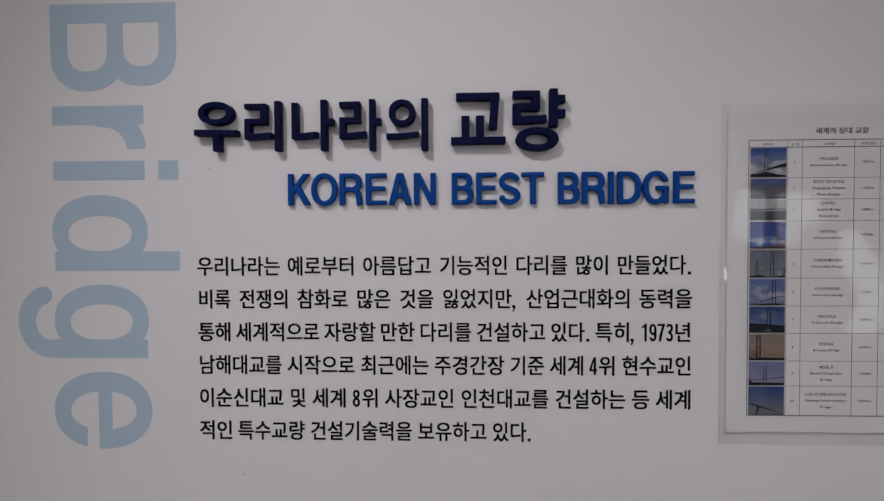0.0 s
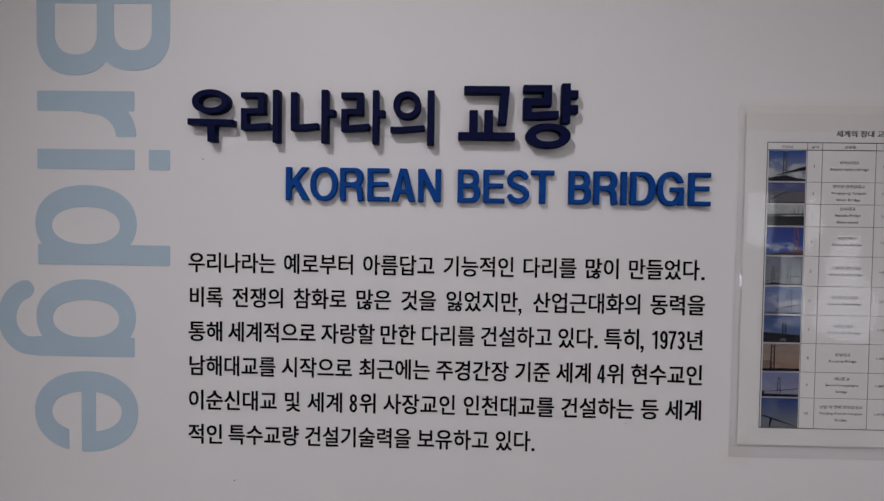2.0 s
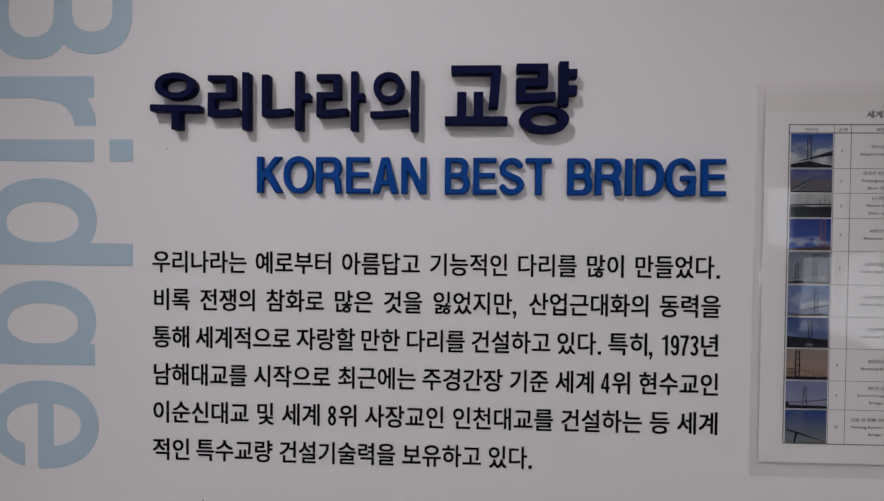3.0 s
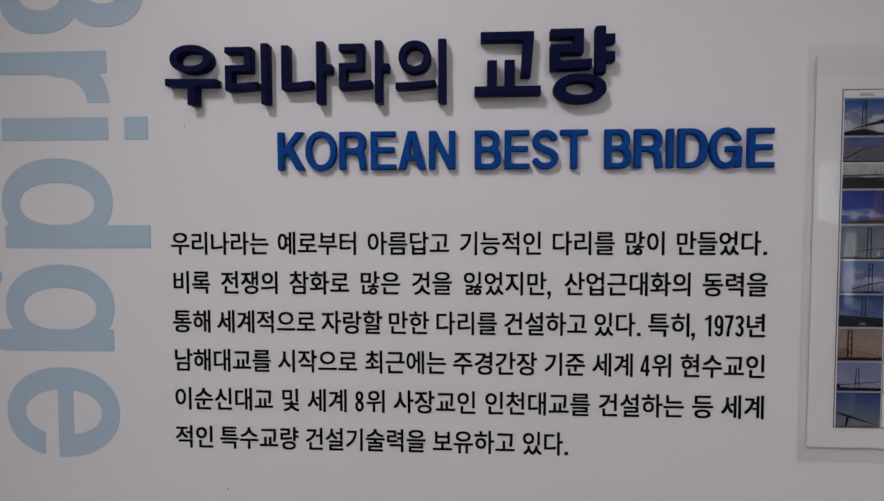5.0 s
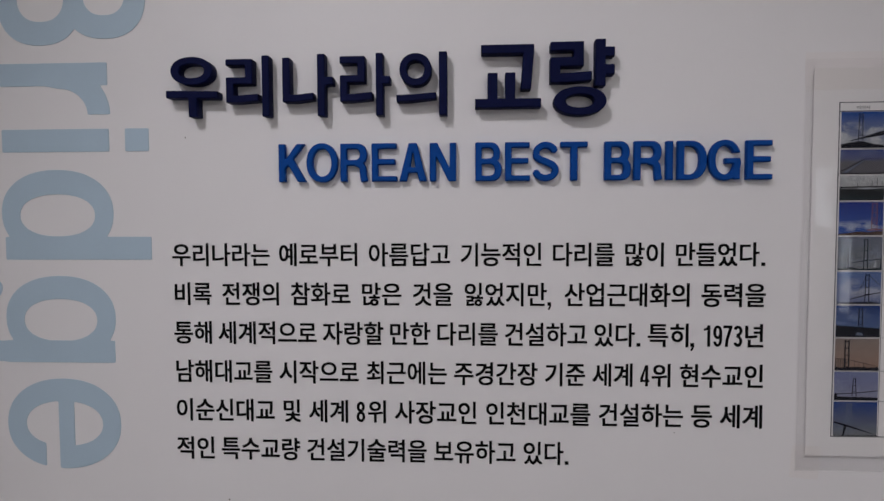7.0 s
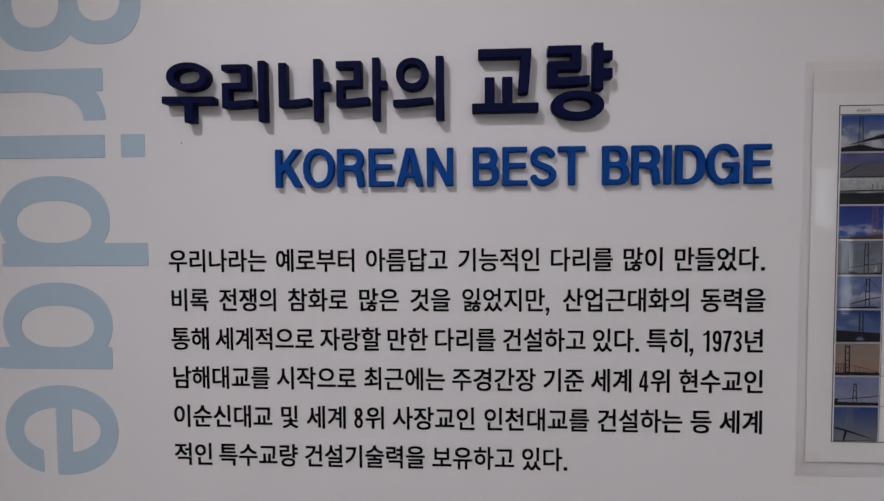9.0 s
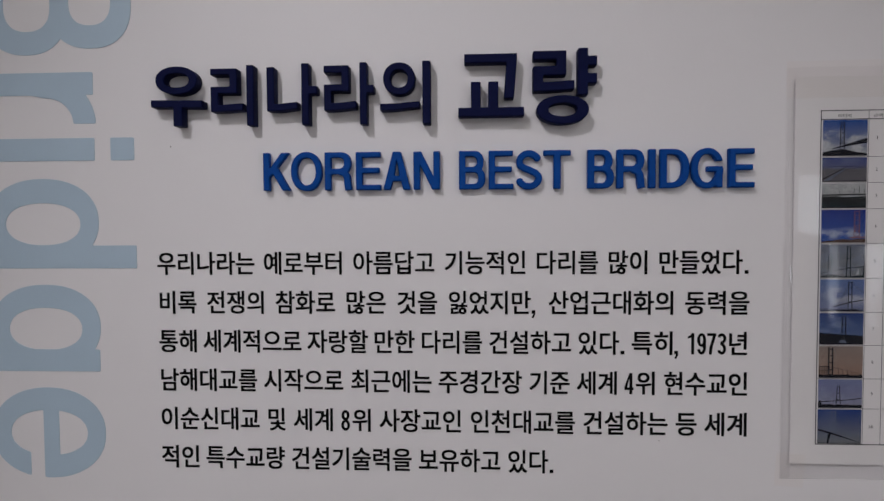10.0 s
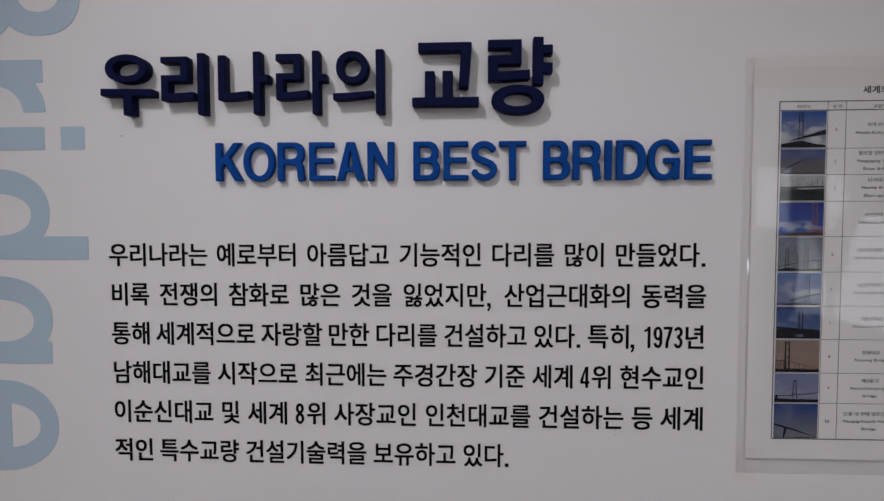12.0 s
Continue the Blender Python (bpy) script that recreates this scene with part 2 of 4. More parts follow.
def outlines(shapes, step, soften=0.0):
    """Closed contours of the shapes: a list of ("+" or "-", outline), worked from first to last."""
    allp = [p for s, o in shapes for p in o]
    x0, z0 = min(p[0] for p in allp) - 2 * step, min(p[1] for p in allp) - 2 * step
    nx = int((max(p[0] for p in allp) + 2 * step - x0) / step) + 2
    nz = int((max(p[1] for p in allp) + 2 * step - z0) / step) + 2
    X, Z = np.meshgrid(x0 + step * np.arange(nx) + step * 0.013, z0 + step * np.arange(nz) + step * 0.017)
    f = np.full(X.shape, 1e9)
    for sign, o in shapes:
        d = distance(list(o), X, Z)
        f = np.minimum(f, d) if sign == "+" else np.maximum(f, -d)
    for _ in range(int(soften)):
        f[1:-1, 1:-1] = (4 * f[1:-1, 1:-1] + f[:-2, 1:-1] + f[2:, 1:-1] + f[1:-1, :-2] + f[1:-1, 2:]) / 8
    inside = f < 0
    link = {}

    def cross(a, b):
        k = f[a] / (f[a] - f[b])
        return (X[a] + k * (X[b] - X[a]), Z[a] + k * (Z[b] - Z[a]))

    mixed = inside[:-1, :-1].astype(int) + inside[1:, :-1] + inside[:-1, 1:] + inside[1:, 1:]
    for i, j in zip(*np.where((mixed > 0) & (mixed < 4))):
        ring = [(i, j), (i, j + 1), (i + 1, j + 1), (i + 1, j)]
        outs, ins = [], []
        for a, b in zip(ring, ring[1:] + ring[:1]):
            if inside[a] and not inside[b]:
                outs.append((a, b))
            elif inside[b] and not inside[a]:
                ins.append((b, a))
        if len(outs) == 2:
            order = [e for a, b in zip(ring, ring[1:] + ring[:1]) for e in ((a, b), (b, a)) if e in outs or e in ins]
            for n, e in enumerate(order):
                if e in outs:
                    link[e] = order[(n + 1) % 4]
        else:
            link[outs[0]] = ins[0]
    loops = []
    while link:
        first = next(iter(link))
        loop, e = [], first
        while e in link:
            loop.append(cross(*e))
            e = link.pop(e)
        if len(loop) > 8:
            loops.append(thin(loop, step * 0.06))
    return loops


def thin(loop, tol):
    """Leaves out points that lie on the line of their neighbours."""
    def run(pts):
        (ax, az), (bx, bz) = pts[0], pts[-1]
        d = math.hypot(bx - ax, bz - az) or 1e-9
        far, at = 0, 0
        for n in range(1, len(pts) - 1):
            h = abs((pts[n][0] - ax) * (bz - az) - (pts[n][1] - az) * (bx - ax)) / d
            if h > far:
                far, at = h, n
        return run(pts[:at + 1])[:-1] + run(pts[at:]) if far > tol else [pts[0], pts[-1]]
    half = len(loop) // 2
    return run(loop[:half + 1])[:-1] + run(loop[half:] + loop[:1])[:-1]


def letter_mesh(name, shapes, thick, bevel, step, soften=1, turn=False):
    """Shapes in millimetres; the back lies at y = 0 and the front at -thick. turn: letters that read downwards."""
    data = bpy.data.curves.new(name, "CURVE")
    data.dimensions, data.fill_mode = "2D", "BOTH"
    for loop in outlines(shapes, step, soften):
        s = data.splines.new("POLY")
        s.points.add(len(loop) - 1)
        s.points.foreach_set("co", [c for x, z in loop for c in ((z / 1000, -x / 1000, 0, 1) if turn else (x / 1000, z / 1000, 0, 1))])
        s.use_cyclic_u = True
    data.extrude = (thick / 2 - bevel) / 1000
    data.bevel_depth, data.bevel_resolution, data.offset = bevel / 1000, 1, -bevel / 1000
    me = curve_mesh(data, name)
    me.transform(Matrix.Translation((0, -thick / 2000, 0)))
    return me


def plus(*outs):
    return [("+", o) for o in outs]


def minus(*outs):
    return [("-", o) for o in outs]


# ---- large structure ----
def slab(name, size, mat, label, category):
    ob = new(name, mesh_of(name, boxed(*size), mat))
    return tagged(ob, label, category, kind="structure")


X0, X1, Y1 = -3.2, 4.2, -4.6
slab("wall_north", (X0 - 0.15, X1 + 0.15, 0, 0.15, 0, CEILING), WALL, "smooth white painted exhibition wall carrying printed text", "wall")
slab("wall_west", (X0 - 0.15, X0, Y1, 0, 0, CEILING), PLAIN_WALL, "plain off-white painted side wall", "wall")
slab("wall_east", (X1, X1 + 0.15, Y1, 0, 0, CEILING), PLAIN_WALL, "plain off-white painted side wall", "wall")
slab("floor", (X0 - 0.15, X1 + 0.15, Y1 - 0.15, 0.15, -0.1, 0), FLOOR, "grey speckled vinyl exhibition room floor", "floor")
slab("ceiling", (X0 - 0.15, X1 + 0.15, Y1 - 0.15, 0.15, CEILING, CEILING + 0.1), CEIL, "white mineral board ceiling", "ceiling")

# back wall with the two windows that show as soft patches in the laminated sheet
WINDOWS = [(2.02, 2.68, 1.43, 1.86), (2.80, 3.16, 0.60, 1.42)]
bm = bmesh.new()
left = X0 - 0.15
for wx0, wx1, wz0, wz1 in WINDOWS:
    box(bm, left, wx0, Y1 - 0.15, Y1, 0, CEILING)
    box(bm, wx0, wx1, Y1 - 0.15, Y1, 0, wz0)
    box(bm, wx0, wx1, Y1 - 0.15, Y1, wz1, CEILING)
    left = wx1
box(bm, left, X1 + 0.15, Y1 - 0.15, Y1, 0, CEILING)
tagged(new("wall_south", mesh_of("wall_south", bm, PLAIN_WALL)), "plain off-white painted back wall with two windows", "wall", kind="structure")
for n, (wx0, wx1, wz0, wz1) in enumerate(WINDOWS):
    window = empty("window_%d" % (n + 1), ((wx0 + wx1) / 2, Y1, wz0), "small bright window in the back wall", "window", kind="structure")
    bm = bmesh.new()
    hw, hh = (wx1 - wx0) / 2, wz1 - wz0
    for x0, x1, z0, z1 in ((-hw, -hw + 0.03, 0, hh), (hw - 0.03, hw, 0, hh), (-hw + 0.03, hw - 0.03, 0, 0.03), (-hw + 0.03, hw - 0.03, hh - 0.03, hh)):
        box(bm, x0, x1, -0.10, -0.04, z0, z1)
    part("window_frame", bm, METAL, window)
tagged(new("backdrop", mesh_of("backdrop", boxed(1.2, 4.0, Y1 - 0.62, Y1 - 0.6, 0.2, 2.5), glow_material("hazy_daylight", (0.90, 0.94, 1.0), 2.35))),
       "pale hazy daylight outside the window", "backdrop", kind="structure")


def spotlight(place, target):
    """A small lamp head on a bent arm that is screwed to the wall above the lettering."""
    x, y, z = place
    ob = empty("arm_spotlight", (x, 0, z + 0.18), "small white arm spotlight fixed high on the wall, switched on", "spotlight")
    part("base_plate", boxed(-0.04, 0.04, -0.018, 0, -0.06, 0.06, bevel=0.004), METAL, ob)
    data = bpy.data.curves.new("arm", "CURVE")
    data.dimensions, data.bevel_depth, data.bevel_resolution = "3D", 0.007, 4
    sp = data.splines.new("POLY")
    path = [(0, -0.018, 0), (0, y * 0.45, 0.05), (0, y * 0.85, 0.03), (0, y - 0.02, -0.06)]
    sp.points.add(len(path) - 1)
    for p, c in zip(sp.points, path):
        p.co = (*c, 1)
    tmp = new("tmp", data)
    bpy.context.view_layer.update()
    me = bpy.data.meshes.new_from_object(tmp.evaluated_get(bpy.context.evaluated_depsgraph_get()))
    bpy.data.objects.remove(tmp)
    part("arm", me, METAL, ob)
    bm, n, prof = bmesh.new(), 32, [(0.012, 0.12), (0.034, 0.11), (0.040, 0.06), (0.044, 0.012), (0.041, 0.012), (0.036, 0.06), (0.03, 0.10)]
    rings = [[bm.verts.new((a * math.cos(2 * math.pi * i / n), a * math.sin(2 * math.pi * i / n), h)) for i in range(n)] for a, h in prof]
    for a, b in zip(rings, rings[1:]):
        for i in range(n):
            bm.faces.new((a[i], a[(i + 1) % n], b[(i + 1) % n], b[i]))
    bm.faces.new(rings[0])
    head = part("lamp_head", bm, METAL, ob)
    head.matrix_local = Matrix.Translation(-ob.location) @ look(place, target)


def ceiling_panel(x, y):
    ob = empty("fill_ceiling_light", (x, y, CEILING), "square flat white ceiling light panel, unseen, added for fill", "ceiling light", "ceiling lights")
    bm = bmesh.new()
    for s in ((-0.3, 0.3, -0.3, -0.28), (-0.3, 0.3, 0.28, 0.3), (-0.3, -0.28, -0.28, 0.28), (0.28, 0.3, -0.28, 0.28)):
        box(bm, *s, -0.014, 0)
    part("frame", bm, METAL, ob)
    part("diffuser", boxed(-0.28, 0.28, -0.28, 0.28, -0.008, 0), GLOW, ob)


spotlight(KEY, AIM)
# bodies for the added fill lamps, out of view overhead
for px, py, _ in PANELS:
    ceiling_panel(px, py)

# ---- raised title: seven navy syllables ----
title = empty("title_sign", (-0.345, 0, 1.575), "navy blue raised foam lettering of the exhibition title", "sign lettering")
T = 11.0


def syllable(parent, shapes, mat, thick, label, name="letter", bevel=0.7, step=0.4, soften=1, rise=0.0):
    """A raised letter; its shapes are in millimetres of the wall, heights counted from 1.5 m."""
    xs, zs = [p[0] for _, o in shapes for p in o], [p[1] for _, o in shapes for p in o]
    cx, cz = (min(xs) + max(xs)) / 2, (min(zs) + max(zs)) / 2
    me = letter_mesh(name, [(s, [(x - cx, z - cz) for x, z in o]) for s, o in shapes], thick, bevel, step, soften)
    ob = part(name, me, mat, parent, label)
    ob.location = Vector((cx / 1000, 0, 1.5 + (cz + rise) / 1000)) - parent.location
    return ob


def rieul(x0, x1, xe, za, zb, zc, zd, ze, zf, w, rise):
    """The three-storey consonant: left, right and tail ends, the bars' heights from the top down, stem width, the tail's rise."""
    return plus(bar(x0, x1, zb, za), bar(x1 - w, x1, zd, za), bar(x0, x1, zd, zc), bar(x0, x0 + w, zf, zc),
                [(x0, zf), (x0 + w * 1.6, zf), (xe, zf + rise), (xe, ze + rise), (x0 + w * 1.6, ze), (x0, ze)])


def ring(cx, cz, rx, rz, ix, iz, p=2.15):
    return plus(oval(cx, cz, rx, rz, power=p)) + minus(oval(cx, cz, ix, iz, power=p))


syllable(title, ring(-498.2, 85.8, 16.7, 10.8, 10.2, 5.5) + plus(
    [(-518.9, 65.0), (-477.5, 64.3), (-477.5, 69.9), (-518.9, 70.7)], bar(-501.0, -493.9, 50.1, 67)), NAVY, T, "raised navy syllable 우", rise=-0.5)
syllable(title, rieul(-470.7, -449.6, -445.0, 94.2, 89.4, 80.2, 74.9, 66.2, 60.7, 5.9, 1.1) + plus(bar(-442.1, -436.3, 49.9, 96.6)),
         NAVY, T, "raised navy syllable 리", rise=-0.45)
syllable(title, plus(bar(-425.9, -420.0, 60.4, 94.4), [(-425.9, 60.4), (-415.5, 60.4), (-401.7, 62), (-401.7, 67.3), (-415.5, 66), (-425.9, 66)],
                     bar(-398.5, -392.6, 49.5, 96.8), bar(-393.5, -386.3, 73.2, 79.3)), NAVY, T, "raised navy syllable 나", rise=-0.2)
syllable(title, rieul(-380.8, -361.3, -355.7, 94.6, 89.1, 80.1, 74.7, 65.8, 60.1, 5.8, 1.4) + plus(
    bar(-352.8, -347.3, 49.1, 96.7), bar(-348.0, -341.8, 73.3, 79.2)), NAVY, T, "raised navy syllable 라", rise=-0.15)
syllable(title, ring(-322.1, 83.5, 12.3, 12.3, 6.8, 6.9) + plus(
    [(-336.9, 59.2), (-325.5, 59.4), (-306.3, 61.4), (-306.3, 66.0), (-325.5, 64.6), (-336.9, 64.4)], bar(-304.1, -297.9, 48.7, 96.7)),
    NAVY, T, "raised navy syllable 의", rise=0.05)
syllable(title, plus(bar(-271.8, -231.6, 94.1, 100.8), [(-239.4, 97), (-231.6, 97), (-233.9, 67), (-241.5, 67)],
                     bar(-266.8, -259.3, 58, 79.7), bar(-253.5, -245.8, 58, 79.8), bar(-276.5, -226.2, 53.5, 60.2)), NAVY, T, "larger raised navy syllable 교", rise=0.2)
syllable(title, rieul(-219.3, -194.3, -188.2, 102, 95.5, 90.5, 83.5, 78.5, 71.6, 7.4, 1.2) + plus(
    bar(-185.5, -178.0, 68.5, 103.6), bar(-179.5, -171.2, 90.6, 97.7), bar(-179.5, -171.2, 77.1, 84.7)) + ring(-196.9, 57.6, 19.7, 10.8, 10.8, 5.0),
    NAVY, T, "larger raised navy syllable 량", rise=0.35)

# ---- raised English title: sixteen blue capitals ----
english = empty("subtitle_sign", (-0.24, 0, 1.513), "bright blue raised foam lettering reading KOREAN BEST BRIDGE", "sign lettering")
H, S, B3 = 29.8, 5.1, 4.2


def cap(ch, w):
    """Shapes of a capital of width w, in millimetres from its lower left corner."""
    stem = bar(0, S, 0, H)
    if ch == "K":
        return plus(stem, [(4.6, 9.6), (4.6, 16.6), (w - 7.2, H), (w - 0.6, H)], [(7.6, 13.4), (11.4, 18.2), (w, 0), (w - 6.4, 0)])
    if ch == "O":
        return ring(w / 2, H / 2, w / 2, H / 2 + 0.5, w / 2 - 5.0, H / 2 - 4.1)
    if ch == "R":
        return plus(stem, bowl(0, w - 0.9, 12.6, H, 8)) + minus(bowl(S, w - 6.4, 17, H - B3, 4.6)) + plus(
            *stroke([(w - 10, 14.6), (w - 6.2, 13.6), (w - 4.2, 10.6), (w - 3.6, 4), (w - 2.9, 0)], 5.3))
    if ch == "E":
        return plus(stem, bar(0, w - 0.3, H - B3, H), bar(0, w - 1.3, 13.3, 17.6), bar(0, w, 0, B3))
    if ch == "A":
        m = w / 2
        return plus([(0, 0), (m - 3.1, H), (m + 3.1, H), (w, 0), (w - 5.8, 0), (w - 7.7, 6.8), (7.7, 6.8), (5.8, 0)]) + minus(
            [(9.0, 11), (m, H - 5.6), (w - 9.0, 11)])
    if ch == "N":
        return plus(stem, bar(w - S, w, 0, H), [(0, H), (6.0, H), (w, 0), (w - 6.0, 0)])
    if ch == "B":
        return plus(stem, bowl(0, w - 1.2, 12.8, H, 8), bowl(0, w, 0, 17, 8)) + minus(
            bowl(S, w - 6.6, 17.4, H - B3, 4.2), bowl(S, w - 5.5, B3, 13.2, 4.4))
    if ch == "S":
        line = arc(w / 2, 21.2, w / 2 - 3.0, 6.2, 12, 180, 12) + [(3.4, 18.4), (6.5, 16.2), (w / 2 + 1, 14.4), (w - 5, 12.4)]
        line += arc(w / 2, 8.3, w / 2 - 2.6, 6.2, 15, -170, 16)
        return plus(*stroke(line, 5.1))
    if ch == "T":
        return plus(bar(0, w, H - B3, H), bar(w / 2 - 2.7, w / 2 + 2.7, 0, H - 1))
    if ch == "I":
        return plus(bar(0, w, 0, H))
    if ch == "D":
        return plus(bowl(0, w, 0, H, 13)) + minus(bowl(S, w - 5.5, B3, H - B3, 8.5))
    if ch == "G":
        m = w / 2
        return ring(m, H / 2, m, H / 2 + 0.5, m - 5.0, H / 2 - 4.1) + minus(
            [(m + 3, 12), (w + 2, 15.4), (w + 2, 20.4), (m + 5.4, 20.4)]) + plus(
            bar(m, w - 0.6, 12.2, 16.4), bar(w - 5.4, w - 0.6, 0.2, 15))
    return plus(stem)


def capitals(text, edges):
    for ch, (a, b) in zip(text, edges):
        base = -1.5 - 0.7 * (a + 431) / 378
        syllable(english, [(s, [(a + x, base + z) for x, z in o]) for s, o in cap(ch, b - a)], BLUE, 6.0,
                 "raised blue capital " + ch, bevel=0.9, step=0.35, soften=2)


capitals("KOREAN", [(-431.5, -409.8), (-409.3, -384.5), (-382.3, -360.4), (-357.5, -337.6), (-335.9, -314.2), (-311.9, -291.2)])
capitals("BEST", [(-276.3, -255.8), (-253.3, -234.0), (-232.3, -211.9), (-210.8, -189.9)])
capitals("BRIDGE", [(-177.1, -157.0), (-154.9, -133.2), (-130.8, -125.5), (-122.2, -100.2), (-98.8, -74.8), (-70.8, -51.5)])

# ---- pale blue word that reads downwards ----
word = empty("wall_word", (-0.6624, 0, 1.693), "large pale blue vinyl letters reading Bridge down the wall", "wall lettering")
V = 18.3


def downward(shapes, label):
    me = letter_mesh("letter", shapes, 0.5, 0.05, 0.8, 1, turn=True)
    part("letter", me, PALE, word, label)


downward(plus(bowl(0, 83, 0, 70, 36), bowl(0, 78.5, 55, 123.2, 34)) + minus(bowl(V, 64.3, 16.4, 55.8, 20), bowl(V, 60.1, 71.3, 106.4, 18)), "pale blue letter B")
downward(plus(bar(97.3, 115.4, 0, 90)) + plus(*stroke([(106.4, 40)] + arc(139, 50, 30.5, 32.5, 180, 92, 12) + [(139.4, 82.5)], 18.6))
         + minus(bar(138.6, 160, 40, 120), bar(97.3, 115, 90.2, 120)), "pale blue letter r")
downward(plus(bar(150.2, 168.5, 0, 90.1), bar(150.2, 168.5, 103.6, 123.2)), "pale blue letter i")
downward(plus(oval(218.2, 44.8, 35.2, 47.2, power=2.2)) + minus(oval(220, 44.8, 17.2, 31.8, power=2.2), bar(246, 262, -10, 123)) + plus(bar(237.6, 256.2, 0, 123.2)), "pale blue letter d")
downward(plus(oval(304.6, 44.6, 34.9, 46.6, power=2.2)) + minus(oval(306.2, 44.5, 17.5, 31.2, power=2.2), bar(331, 347, -10, 123)) + plus(bar(323.2, 341.4, -3, 90.1))
         + plus(*stroke([(332.3, 2), (332.2, -6)] + arc(305.6, -7, 26.6, 22.8, 0, -165, 18) + [(280, -9.2)], 17.0)) + minus(bar(260, 271.6, -50, 0)), "pale blue letter g")
downward(plus(oval(392.8, 44.6, 37.8, 48.6, power=2.15)) + minus(oval(392.8, 44.9, 19.0, 33.0, power=2.15))
         + minus(bar(393, 440, 28.2, 41)) + plus(bar(367, 430, 40.2, 53.4)), "pale blue letter e")

# ---- six lines of black vinyl text ----
body = empty("wall_text", (-0.287, 0, 1.36), "six lines of black vinyl Korean text about bridges", "wall text")


def glyphs(text):
    """A text set in the built-in font, as an upright flat mesh with a little thickness."""
    data = bpy.data.curves.new("text", "FONT")
    data.body, data.extrude, data.resolution_u = text, 0.01, 4
    return curve_mesh(data, "text")


def extent(me):
    co = np.empty(len(me.vertices) * 3)
    me.vertices.foreach_get("co", co)
    co = co.reshape(-1, 3)
    return co.min(0), co.max(0)


def place_text(bm, text, x0, x1, z0, z1, y=0.0, thick=0.0004, bold=0.0):
    """Adds a word to bm, stretched between the given ends, in metres. bold: by how much its strokes grow to each side, in parts of the type size."""
    me = glyphs(text)
    lo, hi = extent(me)
    gx, gz = bold, bold * 0.7
    sx, sz = (x1 - x0) / (hi[0] - lo[0] + 2 * gx), (z1 - z0) / (hi[2] - lo[2] + 2 * gz)
    for n, (dx, dz) in enumerate(((-1, -1), (1, -1), (-1, 1), (1, 1)) if bold else ((0, 0),)):
        cut = me.copy()
        cut.transform(Matrix.Translation((x0 + (gx + dx * gx) * sx, y, z0 + (gz + dz * gz) * sz))
                      @ Matrix.Diagonal((sx, thick * (1 + 0.08 * n) / (hi[1] - lo[1]), sz, 1)) @ Matrix.Translation((-lo[0], -hi[1], -lo[2])))
        bm.from_mesh(cut)
        bpy.data.meshes.remove(cut)
    bpy.data.meshes.remove(me)


def digit(ch, w, h, t):
    """Shapes of a narrow numeral, in millimetres from its lower left corner."""
    m, a = w / 2, t / 2
    if ch == "1":
        return plus(bar(w * 0.48, w * 0.48 + t, 0, h), [(w * 0.08, h * 0.74), (w * 0.52, h * 0.80), (w * 0.52, h), (w * 0.40, h * 0.90), (w * 0.08, h * 0.84)])
    if ch == "7":
        return plus(bar(0, w, h - t, h), *stroke([(w - a, h - a), (w * 0.62, h * 0.6), (w * 0.42, h * 0.3), (w * 0.36, 0)], t))
    if ch == "3":
        return plus(*stroke(arc(m, h * 0.75, m - a, h * 0.25 - a, 160, -80, 14) + [(m * 0.8, h * 0.53)], t),
                    *stroke([(m * 0.8, h * 0.53)] + arc(m, h * 0.27, m - a, h * 0.27 - a, 80, -160, 14), t))
    if ch == "4":
        return plus([(0, h * 0.20), (0, h * 0.36), (w * 0.55, h), (w * 0.55 + t, h), (w * 0.55 + t, h * 0.20)], bar(0, w, h * 0.20, h * 0.20 + t * 0.9),
                    bar(w * 0.55, w * 0.55 + t, 0, h)) + minus([(t * 0.95, h * 0.20 + t * 0.9), (w * 0.55, h * 0.20 + t * 0.9), (w * 0.55, h * 0.80)])
    if ch == "8":
        return ring(m, h * 0.75, m * 0.92, h * 0.25, m * 0.92 - t, h * 0.25 - t) + plus(oval(m, h * 0.27, m, h * 0.27)) + minus(
            oval(m, h * 0.27, m - t, h * 0.27 - t), oval(m, h * 0.75, m * 0.92 - t, h * 0.25 - t))
    if ch == "9":
        return plus(oval(m, h * 0.68, m, h * 0.32)) + minus(oval(m, h * 0.68, m - t, h * 0.32 - t)) + plus(
            *stroke([(w - a, h * 0.68), (w - a, h * 0.45)] + arc(m, h * 0.30, m - a, h * 0.30 - a, 15, -165, 12), t))
    return plus(bar(0, w, 0, h))


def place_digits(bm, text, x0, x1, z0, h):
    step = (x1 - x0) / len(text)
    for n, ch in enumerate(text):
        me = letter_mesh("digit", digit(ch, step * 0.88, h, 2.15), 0.4, 0.03, 0.2, 1)
        me.transform(Matrix.Translation((x0 / 1000 + n * step / 1000, 0, z0)))
        bm.from_mesh(me)
        bpy.data.meshes.remove(me)


TALL = {}


def hangul_box(word):
    """How far a word's ink reaches below and above, as parts of the type size."""
    if word not in TALL:
        me = glyphs(word)
        lo, hi = extent(me)
        TALL[word] = (lo[2], hi[2])
        bpy.data.meshes.remove(me)
    return TALL[word]


STEM_LOW, STEM_HIGH = hangul_box("이")


def advance():
    """Width of one syllable's cell in the built-in font."""
    one, two = glyphs("이"), glyphs("이이")
    w = extent(two)[1][0] - extent(one)[1][0]
    bpy.data.meshes.remove(one)
    bpy.data.meshes.remove(two)
    return w


CELL = advance()


